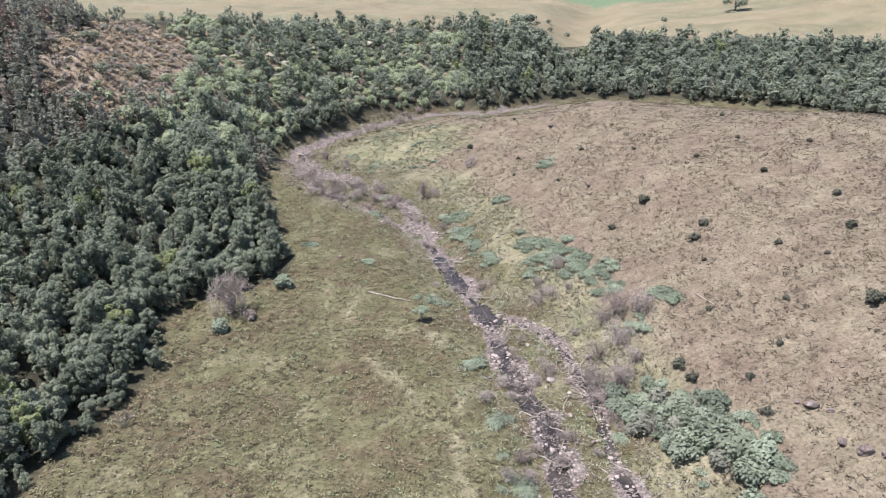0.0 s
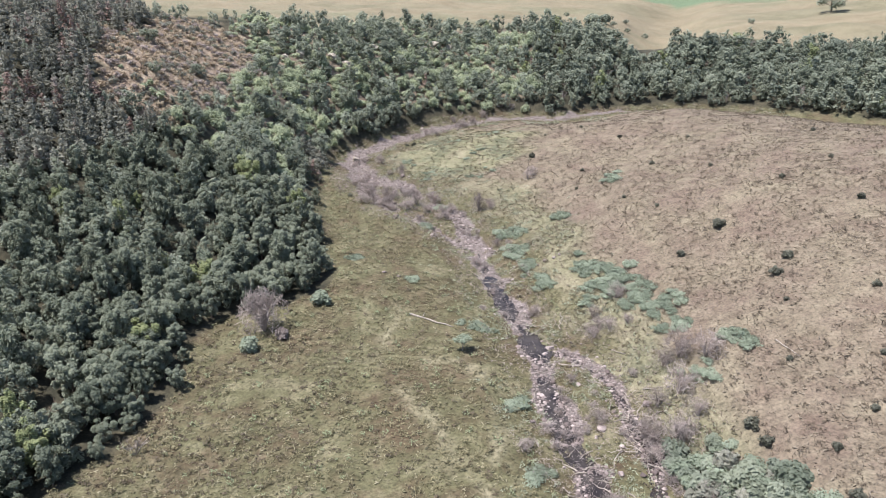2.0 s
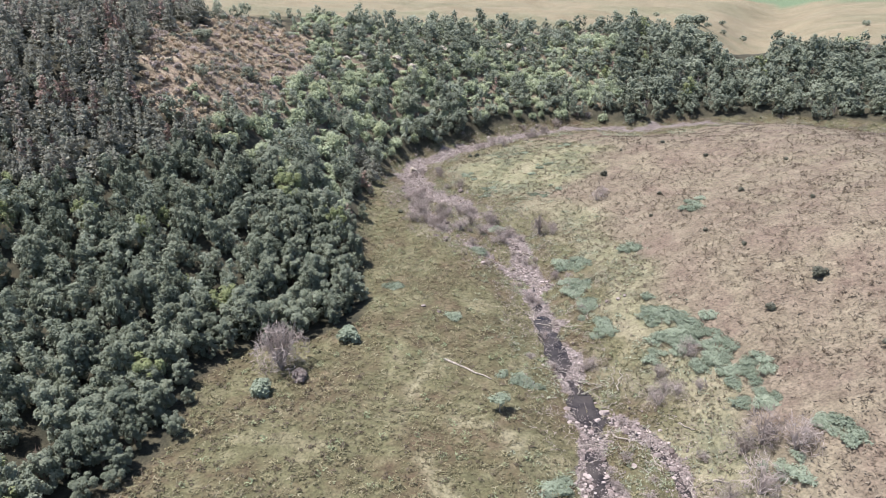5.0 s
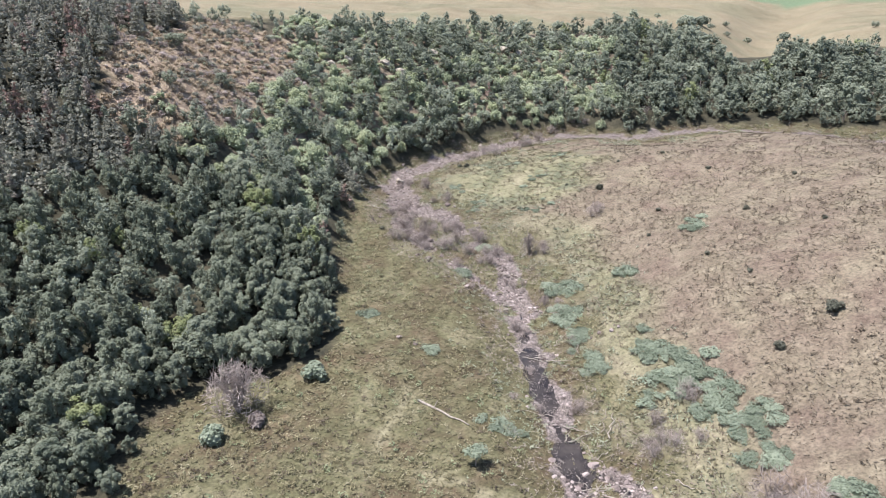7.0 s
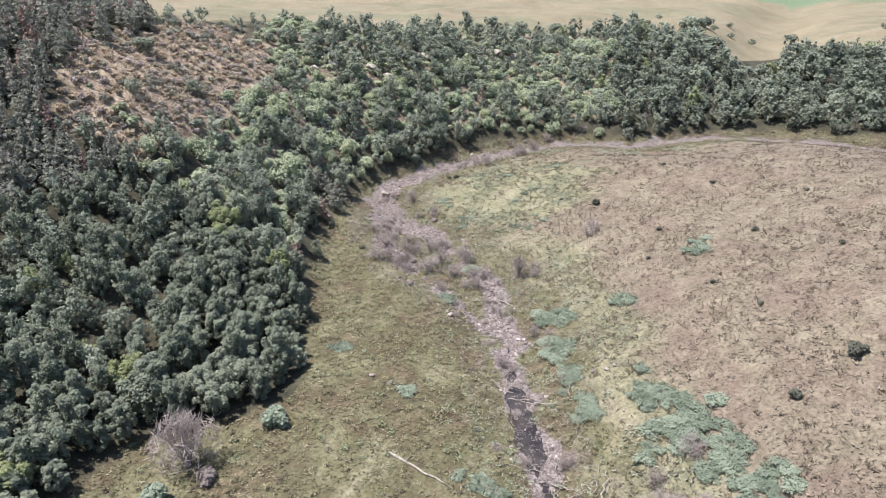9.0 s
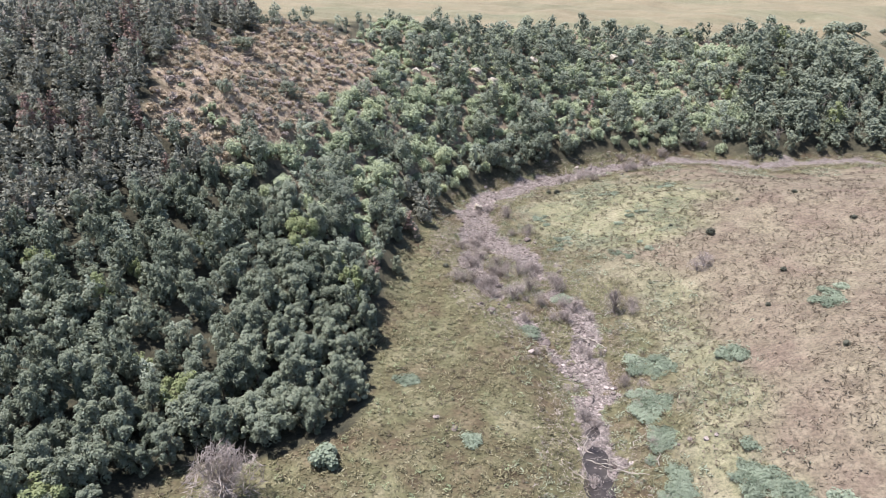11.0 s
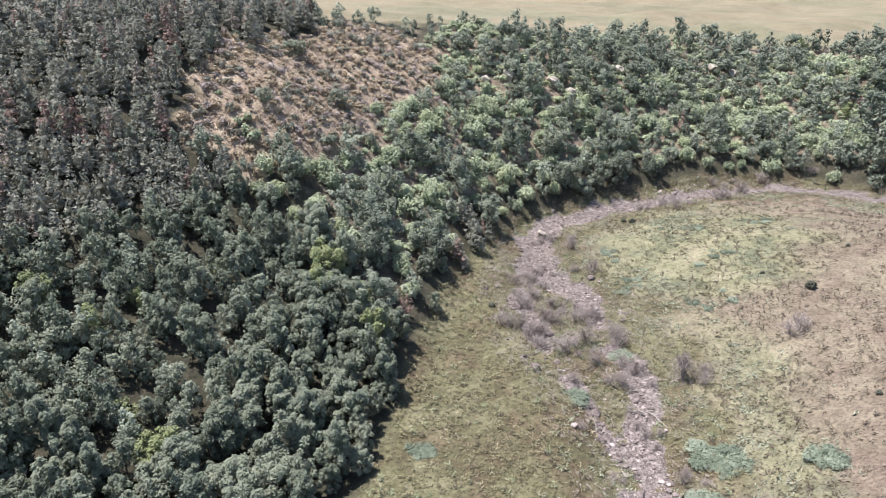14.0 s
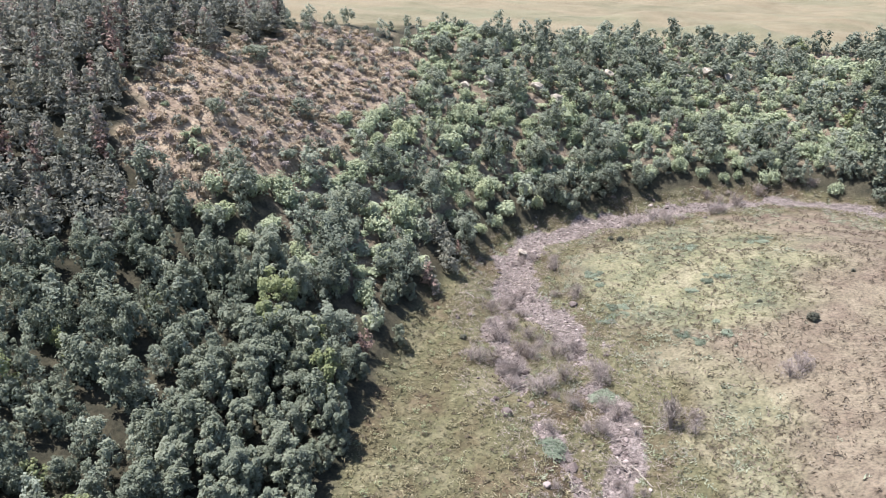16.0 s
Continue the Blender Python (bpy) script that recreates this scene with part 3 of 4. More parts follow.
# six finer and six coarser crowns of each kind, the coarser for the farthest ground
FINE, COARSE = 6 * [True], 6 * [False]
far_wattle = [crown_of(rng, wattle_lobes(rng, rng.uniform(4.6, 6.4), rng.uniform(1.4, 1.8), 26 if f else 16), *((560, 0.36, 0.20) if f else (220, 0.52, 0.30))) for f in FINE + COARSE]
far_sage = [crown_of(rng, wattle_lobes(rng, rng.uniform(3.6, 5.4), rng.uniform(1.3, 1.7), 20 if f else 13), *((340, 0.36, 0.22) if f else (130, 0.52, 0.32))) for f in FINE + COARSE]
far_spire = [crown_of(rng, spire_lobes(rng, rng.uniform(3.0, 4.3), rng.uniform(1.1, 1.5)), *((110, 0.44, 0.21) if f else (46, 0.66, 0.32)), 0.45, (-0.25, 0, 0.4)) for f in FINE + COARSE]
far_dark = [crown_of(rng, wattle_lobes(rng, rng.uniform(4.0, 5.5), rng.uniform(1.7, 2.2), 28 if f else 18), *((680, 0.34, 0.23) if f else (200, 0.54, 0.34))) for f in FINE + COARSE]
far_light = [crown_of(rng, mound_lobes(rng, rng.uniform(2.2, 3.4), rng.uniform(1.3, 1.9), 18 if f else 11), *((480, 0.33, 0.23) if f else (150, 0.54, 0.34))) for f in FINE + COARSE]
far_bare = [twigs_of(rng, rng.uniform(2.0, 3.2), rng.uniform(1.2, 1.8), 8, 5, 0.03) for _ in range(12)]

# pale rock faces on the far slope, with no trees close before them: x, y, size, how tall
CLIFFS = ((-27.6, 170, 2.4, 1.5), (-33.8, 165.3, 2.2, 1.6), (-24.6, 170.5, 2.6, 1.1), (-36.2, 161.5, 1.8, 1.5), (-19.8, 183.5, 2.6, 1.0), (-5.7, 196.5, 3.0, 1.1), (-8.6, 193.5, 2.2, 1.3), (-2.5, 197.0, 2.2, 1.0), (-30.5, 171.5, 1.7, 1.4))
x, y = scatter(rng, -125, 165, 30, 262, 2.15)
m = y > 44 + 0.55 * np.maximum(-x - 30, 0)
x, y = x[m], y[m]
Q = zones(x, y)
near_n = 0
lots = {"w": [], "s": [], "d": [], "l": [], "m": [], "b": [], "g": []}
first = {}
patch_a, patch_b = wavy(x, y, 14, 31), wavy(x, y, 9, 32)


def add(kind, X, Y, size, tall=1.0, loose=0.0):
    X, Y = X + rng.uniform(-loose, loose), Y + rng.uniform(-loose, loose)
    coarse = 6 if X > 20 or X < -70 or Y > 185 else 0
    lots[kind].append((X, Y, -0.1, rng.uniform(0, 6.3), size, tall, rng.randint(6) + coarse, rng.rand()))


for i in range(len(x)):
    X, Y = x[i], y[i]
    depth = forest_edge(Y) - X if Y < 136 else -Q["dt"][i]
    if Q["dr"][i] > -1.5 or Q["gravel"][i] > 0.3:
        continue
    bare, wood = Q["bare"][i], Q["wood"][i]
    if bare > 0.35:
        if rng.rand() < 0.38 and Y > 108:
            add(("d", "b", "m", "g", "l")[rng.randint(5)], X, Y, rng.uniform(0.14, 0.34), 0.75, 1.0)
        continue
    if wood < 0.55 or math.hypot(X + 36, Y - 60) < 3.0:
        continue
    if Y > 155 and any(math.hypot((X - cx) / 1.5, (Y - cy + 2.2) / 2.8) < 1 for cx, cy, _, _ in CLIFFS):
        continue
    a1, a2 = patch_a[i], patch_b[i]
    hill = depth > 36 - 1.1 * max(Y - 94, 0) + 3 * a1
    scrub = Y > 107 + 4 * a1 and X > -50 and depth > 2.5 + 2 * a2
    if X < -57 - max(Y - 146, 0) * 0.9 or (Y < 136 and hill and not scrub):
        for e in range(4 if X > -90 else 3):
            p = rng.rand()
            kind = "g" if p < 0.10 else "m" if p < 0.14 + 0.06 * (a2 > 0.6) else "s"
            add(kind, X, Y, rng.uniform(0.55, 1.0) * (0.55 if kind in "g" else 1), rng.uniform(0.85, 1.25), 1.1)
    elif Y < 136 and not scrub:
        size = rng.uniform(0.64, 0.98) * (0.5 if depth < 1.6 else 0.8 if depth < 3 else 1.0)
        if depth < 13 and Y > 50 and near_n < 290:
            near_n += 1
            k = rng.randint(5)
            if k not in first:
                first[k] = put(wattles[k], X, Y, rng.uniform(0, 360), size, 0.1)
            else:
                copied(wattles[k], X, Y, rng.uniform(0, 360), size, 0.1, rng.uniform(0.85, 1.15), Q["z"][i])
        else:
            for e in range(2):
                add("w" if rng.rand() < 0.9 else "g", X, Y, size * rng.uniform(0.62, 0.88), rng.uniform(0.95, 1.25), 0.9)
    else:
        # the far slope: dark trees along its foot and rim, paler scrub between
        u, p = Q["u"][i], rng.rand()
        if (X > 45 and u > 0.8) or (Y > 198 and abs(X - 46 - (Y - 190) * 0.3) < min(12, (Y - 198) * 0.5) + 1.5 * a2):
            continue
        size = rng.uniform(0.5, 0.8) * (1.0, 1.0, 1.2, 1.4)[rng.randint(4)]
        pale = max(math.exp(-((X + 31) / 8) ** 2 - ((Y - 147) / 11) ** 2), math.exp(-((X - 14) / 7) ** 2 - ((Y - 203) / 8) ** 2), math.exp(-((X + 9) / 9) ** 2 - ((Y - 172) / 5) ** 2))
        if pale + 0.15 * a2 > 0.45 and rng.rand() < 0.85:
            kind, size = ("l", size * 1.05) if p < 0.75 else ("g", size * 0.7)
        elif X > 20:
            kind = "d" if p < 0.58 else "w" if p < 0.92 else "b"
            size *= 1.1
        elif u < 0.2 + 0.06 * a1 and Y > 138:
            kind = ("d" if p < 0.42 else "l" if p < 0.68 else "g" if p < 0.85 else "w") if X < -4 else ("l" if p < 0.4 else "g" if p < 0.7 else "d")
            size = rng.uniform(0.55, 1.0)
        elif u > 0.56 + 0.1 * a1 and X > -38:
            kind = "d" if p < 0.5 else ("w" if p < 0.72 else "g" if p < 0.9 else "b")
            size = rng.uniform(0.42, 0.92)
        elif u > 0.74 and X <= -38:
            kind, size = ("d" if p < 0.5 else "g"), size * 0.55
            if rng.rand() < 0.5:
                continue
        elif a2 + 0.3 * a1 > -0.45:
            kind, size = ("l", size * 0.95) if p < 0.6 else ("g", size * 0.65) if p < 0.8 else ("d", size)
        else:
            kind, size = ("g" if p < 0.4 else "w" if p < 0.65 else "d" if p < 0.92 else "m"), size * 0.85
        if kind == "d" and u < 0.3 and X < 2 and Y < 175:
            k = "d%d" % rng.randint(3)
            if k not in first:
                first[k] = put(darks[int(k[1])], X, Y, rng.uniform(0, 360), size, 0.1)
            else:
                copied(darks[int(k[1])], X, Y, rng.uniform(0, 360), size, 0.1, 1.0, Q["z"][i])
        else:
            add(kind, X, Y, size, rng.uniform(0.85, 1.1), 0.5)
planted("wattle_woodland", far_wattle, lots["w"], M_WATTLE, "dense blue-green wattle woodland on the valley slopes", "woodland")
planted("hillside_plantation", far_spire, lots["s"], M_PLANT, "slim grey-olive young trees crowding the hillside", "woodland")
planted("dark_woodland", far_dark, lots["d"], M_DARK, "dark green trees and bushes on the far slope", "woodland")
planted("pale_scrub", far_light, lots["l"], M_LIGHT, "pale yellow-green scrub between the slope's trees", "scrub")
planted("pale_woodland", far_sage, lots["g"], M_SAGE, "pale grey-green trees mixed into the slope woods", "woodland")
low_scrub = [crown_of(rng, mound_lobes(rng, rng.uniform(0.9, 1.5), rng.uniform(0.8, 1.2), 6), 95, 0.32, 0.22) for _ in range(6)]
x, y = scatter(rng, -52, 20, 110, 205, 1.35)
G = zones(x, y)
m = (G["scrub"] > 0.4) & (G["bare"] < 0.5) & (rng.rand(len(x)) < 0.85)
rows = [(a, b, -0.05, rng.uniform(0, 6.3), rng.uniform(0.6, 1.25), rng.uniform(0.8, 1.3), rng.randint(30), rng.rand()) for a, b in zip(x[m], y[m])]
half = 0.3 + wavy(x[m], y[m], 8, 52) + rng.normal(size=len(rows)) * 0.5
planted("low_green_scrub", low_scrub, [r for r, h in zip(rows, half) if h > -0.1], M_LIGHT, "low yellow-green scrub covering the far slope", "scrub")
planted("low_grey_scrub", low_scrub, [r for r, h in zip(rows, half) if h <= -0.1], M_SAGE, "low grey-green scrub covering the far slope", "scrub")
planted("russet_trees", far_spire, lots["m"], M_MAROON, "dying russet trees scattered among the green", "woodland")
planted("leafless_scrub", far_bare, lots["b"], M_TWIG, "leafless grey shrubs among the slope's trees", "scrub")

# ---- grass ----
def tuft_of(rng, n, h, spread, width):
    """A low tuft of blades that lie over in all directions."""
    a, d = rng.uniform(0, 6.283, n), spread * np.sqrt(rng.uniform(0, 1, n))
    at = np.c_[np.cos(a) * d, np.sin(a) * d, h * rng.uniform(0.1, 0.8, n)]
    ways = rng.normal(size=(n, 3)) * 0.5 + (-0.15, -0.15, 1.0)
    ways /= np.linalg.norm(ways, axis=1)[:, None]
    return blades(at, ways, spread * 0.95, width, rng, 0.1)


def sown(name, tufts, x, y, z, rng, mat, label, lo=0.7, hi=1.3):
    """Grass past counting: each tuft turned and scaled, all in one mesh."""
    vs, fs, ts, n = [], [], [], 0
    pick = rng.randint(len(tufts), size=len(x))
    for k, (v, f) in enumerate(tufts):
        m = pick == k
        c = int(m.sum())
        ang, s = rng.uniform(0, 6.283, c)[:, None], rng.uniform(lo, hi, c)[:, None]
        ca, sa = np.cos(ang) * s, np.sin(ang) * s
        w = np.stack([x[m][:, None] + v[None, :, 0] * ca - v[None, :, 1] * sa, y[m][:, None] + v[None, :, 0] * sa + v[None, :, 1] * ca, z[m][:, None] + v[None, :, 2] * s], 2)
        vs.append(w.reshape(-1, 3))
        fs.append((f[None] + n + (np.arange(c) * len(v))[:, None, None]).reshape(-1, 3))
        ts.append(np.repeat(rng.rand(c), len(v)))
        n += c * len(v)
    return tagged(new(name, mesh_of(name, np.vstack(vs), np.vstack(fs), mat, np.concatenate(ts))), label, "grass", kind="stuff")


rng = np.random.RandomState(8)
x, y = scatter(rng, -40, 75, 36, 185, 0.42, 1.2)
G = zones(x, y)
thick = wavy(x, y, 7, 41) + 0.5 * wavy(x, y, 2.2, 42)
clear = (G["gravel"] < 0.35) & (G["wood"] < 0.5)
short = [tuft_of(rng, 5, 0.09, 0.36, 0.09) for _ in range(5)]
m = clear & (G["spur"] < 0.5) & (rng.rand(len(x)) < 0.62 + 0.3 * thick)
sown("meadow_grass", short, x[m], y[m], G["z"][m], rng, M_MEADOW, "olive and brown meadow grass on the flat strip")
m = clear & (G["spur"] >= 0.5) & (rng.rand(len(x)) < (0.55 + 0.3 * thick) * smooth((150 - np.hypot(x - 10, y - 20)) / 60))
sown("hill_grass", [tuft_of(rng, 4, 0.07, 0.36, 0.09) for _ in range(5)], x[m], y[m], G["z"][m], rng, M_HAY, "short dry tan grass on the rounded hill")
m = clear & (G["spur"] >= 0.5) & (rng.rand(len(x)) < 0.15 + 0.09 * thick)
sown("hill_tussocks", [tuft_of(rng, 11, 0.42, 0.34, 0.09) for _ in range(4)], x[m], y[m], G["z"][m], rng, M_TUSSOCK, "brown grass tussocks dotted over the hill", 0.25, 1.1)
m = clear & (G["spur"] < 0.5) & (rng.rand(len(x)) < 0.16 + 0.10 * thick)
sown("meadow_tussocks", [tuft_of(rng, 12, 0.46, 0.30, 0.08) for _ in range(4)], x[m], y[m], G["z"][m], rng, M_REED, "rank olive-brown tussocks in the meadow", 0.45, 1.35)
m = clear & (G["spur"] < 0.5) & (rng.rand(len(x)) < 0.07 + 0.22 * smooth((-6 - x) / 8) * smooth((79 - y) / 8) * (0.7 + 0.5 * thick))
sown("brown_meadow_tussocks", [tuft_of(rng, 11, 0.40, 0.30, 0.09) for _ in range(4)], x[m], y[m], G["z"][m], rng, M_TUSSOCK, "dark brown dying tussocks in the meadow", 0.35, 1.15)
m = clear & (G["lush"] > 0.4) & (rng.rand(len(x)) < 0.25 + 0.2 * thick)
sown("lush_grass", [tuft_of(rng, 6, 0.12, 0.38, 0.10) for _ in range(4)], x[m], y[m], G["z"][m], rng, M_MEADOW, "greener grass beside the stream")
herb = wavy(x, y, 6, 61) + 0.6 * wavy(x, y, 2.5, 62)
near_water = smooth((13 - np.abs(G["dr"] - 3)) / 8) + 0.5 * smooth((1 - np.hypot((x - 0) / 16, (y - 138) / 16)) / 0.3)
m = (G["wood"] < 0.5) & (G["gravel"] < 0.75) & (herb > 0.15) & (rng.rand(len(x)) < 0.42 * near_water)
sown("stream_herbs", [tuft_of(rng, 8, 0.16, 0.38, 0.10) for _ in range(5)], x[m], y[m], G["z"][m], rng, M_HERB, "grey-green herbs on the stream's banks", 0.5, 1.2)
m = (G["wood"] < 0.5) & (np.minimum(np.abs(G["dr"]), np.minimum(G["ds"], G["dd"])) < 5) & (herb < 0.5) & (rng.rand(len(x)) < 0.34 + 0.25 * smooth((y - 100) / 15))
sown("dead_stalks", [tuft_of(rng, 9, 0.6, 0.42, 0.025) for _ in range(5)], x[m], y[m], G["z"][m], rng, M_TWIG, "dead grey stalks along the stream", 0.5, 1.4)
x, y = scatter(rng, -64, -34, 106, 162, 0.55, 1.2)
G = zones(x, y)
m = (G["bare"] > 0.4) & (rng.rand(len(x)) < 0.75)
sown("slope_grass", [tuft_of(rng, 7, 0.4, 0.42, 0.10) for _ in range(5)], x[m], y[m], G["z"][m], rng, M_RUST, "tall russet dry grass on the open slope")

for name, mat, share, big, label in (("slope_tussocks", M_RUST, 0.22, 0.9, "bushy russet tussocks on the open slope"), ("slope_herbs", M_PLANT, 0.06, 1.1, "olive herbs dotted over the open slope"),
                                     ("slope_twigs", M_TWIG, 0.06, 1.1, "dry grey bushes on the open slope")):
    clumps = [crown_of(rng, mound_lobes(rng, 0.7, 0.62, 5), 60, 0.32, 0.15, 0.9) for _ in range(5)]
    m = (G["bare"] > 0.3) & (rng.rand(len(x)) < share)
    planted(name, clumps, [(p, q, 0.0, rng.uniform(0, 6.3), big * rng.uniform(0.5, 1.3), rng.uniform(0.8, 1.2), rng.randint(5), rng.rand()) for p, q in zip(x[m], y[m])], mat, label, "scrub")

# ---- stream stones ----
rng = np.random.RandomState(12)
stones = [mesh_of("stream_stone", *rock_of(rng, 2), M_STONE) for _ in range(8)]
bed = np.vstack([RIVER_LINE[(RIVER_LINE[:, 0] < 8) | (RIVER_LINE[:, 1] < 90)], SIDE_LINE, DRY_LINE])
bed = bed[(bed[:, 1] > 40) & (bed[:, 1] < 172)]
count = 0
while count < 290:
    p = bed[rng.randint(len(bed))] + rng.normal(size=2) * 1.7
    off = abs(nearest(RIVER_LINE, [p[0]], [p[1]])[0][0])
    if 74 < p[1] < 97 and off < 1.3 and rng.rand() < 0.8:
        continue
    size = min(0.38 * math.exp(rng.normal() * 0.45), 1.3)
    ob = new("stream_stone", stones[rng.randint(8)])
    ob.matrix_basis = pose(p[0], p[1], stand(p[0], p[1], -0.12 * size), rng.uniform(-14, 14), rng.uniform(-14, 14), rng.uniform(0, 360)) @ Matrix.Diagonal((size, size * rng.uniform(0.7, 1.2), size, 1))
    tagged(ob, "weathered pinkish-grey stone in the stream bed", "stone", "stones of the stream bed")
    count += 1
small = [rock_of(rng, 1, 0.6, 4, 0.1) for _ in range(8)]
k = rng.randint(len(bed), size=11000)
p = bed[k] + rng.normal(size=(11000, 2)) * np.where(bed[k, 1] > 100, 2.0, 1.4)[:, None]
G = zones(p[:, 0], p[:, 1])
ok = (G["gravel"] > 0.3) & ~((p[:, 1] > 74) & (p[:, 1] < 97) & (np.abs(G["dr"]) < 1.3) & (rng.rand(len(p)) < 0.85))
planted("stream_cobbles", small, [(a, b, 0.02, rng.uniform(0, 6.3), min(0.18 * math.exp(rng.normal() * 0.55), 0.6), 1, rng.randint(8), rng.rand()) for a, b in zip(p[ok, 0], p[ok, 1])],
        M_STONE, "small pale cobbles strewn along the stream bed", "cobbles")


def boulder(x, y, size, label, mat=M_STONE, sink=0.1, tall=1.0):
    me = mesh_of("boulder", *rock_of(rng, 3, 0.7, 13 if mat is M_CLIFF else 9, 0.16), mat)
    ob = new("boulder", me)
    ob.matrix_basis = pose(x, y, stand(x, y, -0.25 * size * tall + sink), 0, 0, rng.uniform(0, 360)) @ Matrix.Diagonal((size, size * 0.8, size * tall, 1))
    return tagged(ob, label, "rock")


boulder(-19.4, 142.6, 2.0, "pale grey boulder where the stream bends", M_CLIFF)
boulder(-8.3, 90.8, 0.75, "pale rock lying in the meadow grass")
boulder(-6.3, 90.0, 0.95, "pale flat rock lying in the meadow grass", tall=0.5)
for dx, dy, s in ((0, 0, 1.2), (0.9, -1.1, 0.7), (-0.6, 0.9, 0.6)):
    boulder(32.0 + dx, 46.1 + dy, s, "pinkish rock breaking through the hill's grass", M_ROCK)
for dx, dy, s in ((0, 0, 1.3), (-0.7, 1.6, 1.0), (0.9, -0.9, 0.8)):
    boulder(32.7 + dx, 40.3 + dy, s, "grey rock standing out of the hillside grass", M_ROCK)
for dx, dy, s in ((0, 0, 0.6), (0.7, 0.3, 0.5), (-1.2, 0.4, 0.55), (-2.0, 0.1, 0.4), (0.3, 0.9, 0.35)):
    boulder(13.6 + dx, 92.8 + dy, s, "small pale rock on the hill's lower grass")
for cx, cy, s, tall in CLIFFS:
    boulder(cx, cy, s, "pale rock face breaking out of the wooded slope", M_CLIFF, 0.1, tall)

# ---- driftwood and logs ----
def log(name, x0, y0, x1, y1, thick, label, mat, bend=0.15, lift=0.0):
    n = 7
    px, py = np.linspace(x0, x1, n), np.linspace(y0, y1, n)
    px[1:-1] += rng.uniform(-bend, bend, n - 2)
    py[1:-1] += rng.uniform(-bend, bend, n - 2)
    pz = land(px, py)[0]
    pz = np.maximum(pz, np.linspace(pz[0], pz[-1], n)) + thick * 0.6 + lift
    mid = np.array((px[0], py[0], pz[0]))
    pts = np.stack([px, py, pz], 1) - mid
    pieces = [tube(pts, np.linspace(thick, thick * 0.45, n), 7)]
    for j in (2, 4):
        e = pts[j] + np.append(rng.normal(size=2) * 0.35, 0.25)
        pieces.append(tube([pts[j], e], [thick * 0.4, thick * 0.15], 5))
    ob = new(name, mesh_of(name, *joined(pieces), mat, flat=False))
    ob.location = mid
    return tagged(ob, label, "log")


log("fallen_log", -4.4, 80.9, 0.7, 77.9, 0.14, "long bleached pole lying in the meadow grass", M_GREYWOOD, 0.08)
log("fallen_log", 30.4, 65.2, 31.5, 62.6, 0.075, "short bleached log lying on the hillside grass", M_GREYWOOD, 0.05)
log("driftwood_log", 2.2, 109.5, 4.2, 107.6, 0.11, "thick grey log jammed across the stream", M_GREYWOOD)
log("driftwood_log", 4.6, 90.9, 7.0, 90.2, 0.06, "grey log jammed across the stream pool", M_GREYWOOD)
for j in range(130):
    p = bed[rng.randint(len(bed))] + rng.normal(size=2) * 1.5
    a, l = rng.uniform(0, 6.283), rng.uniform(0.9, 3.2)
    log("driftwood_branch", p[0], p[1], p[0] + l * math.cos(a), p[1] + l * math.sin(a), rng.uniform(0.03, 0.08), "bleached driftwood branch lying in the stream bed", M_GREYWOOD, 0.2)["group"] = "driftwood of the stream"

for cx, cy, n in ((18.3, 58, 12), (17.6, 64, 12), (15.5, 71, 8), (11.5, 75, 8), (8.5, 81, 6), (6, 90, 6), (12.6, 52, 8), (1.5, 109, 6), (-8, 116, 8)):
    for j in range(n):
        px, py = cx + rng.normal() * 1.1, cy + rng.normal() * 2.0
        a, l = rng.uniform(0, 6.283), rng.uniform(1.2, 3.4)
        log("driftwood_branch", px, py, px + l * math.cos(a), py + l * math.sin(a), rng.uniform(0.03, 0.075), "bleached driftwood branch in a flood tangle", M_GREYWOOD, 0.25, rng.uniform(0, 0.3))["group"] = "driftwood of the stream"

# ---- shrubs ----
bare_kinds = []
for j in range(4):
    sh = thing("bare_shrub", "leafless grey-brown shrub beside the stream", "shrub", "bare shrubs along the stream")
    part("framework", mesh_of("framework", *joined([twigs_of(rng, 1.8, 1.4, 14, 6, 0.024), crown_of(rng, mound_lobes(rng, 2.0, 1.6, 8), 360, 0.5, 0.035, 1.5)]), M_TWIG), sh)
    bare_kinds.append(sh)
used = set()
clusters = [(20.9, 64.8, 1.5, 5), (20.6, 60.7, 1.4, 4), (-12, 120, 0.7, 5), (-6, 124, 0.7, 4), (-15, 134, 0.6, 4), (-18.5, 140, 0.6, 3), (-2, 112, 0.7, 4), (2.5, 105.5, 0.6, 4), (-9, 157, 0.7, 3), (9.9, 50.4, 0.7, 4), (16.1, 77.2, 0.9, 4), (17.4, 78.2, 1.0, 3), (-8.5, 118.4, 1.0, 9), (-11, 117, 0.9, 6), (-6, 116.5, 0.9, 4), (-12.5, 123, 0.8, 4), (-17, 131, 0.7, 3), (-10, 132.5, 0.7, 2),
            (-16, 126, 0.7, 3), (-14.3, 139.7, 0.8, 3), (-1.5, 115, 0.8, 2), (12.4, 121.4, 0.8, 2), (5.6, 113.2, 0.8, 3), (-4.5, 159.5, 1.0, 3), (0, 165.5, 0.9, 3), (8.5, 60, 0.7, 4),
            (20.5, 54.5, 1.1, 4), (-14, 129, 0.7, 3), (4, 97, 0.6, 3), (6.5, 101, 0.6, 3), (9.6, 82, 0.6, 2), (-10, 124, 0.7, 2), (14.4, 52, 0.6, 3), (14.8, 62, 0.6, 3), (2, 171, 1.0, 3), (9, 176, 1.0, 3)]
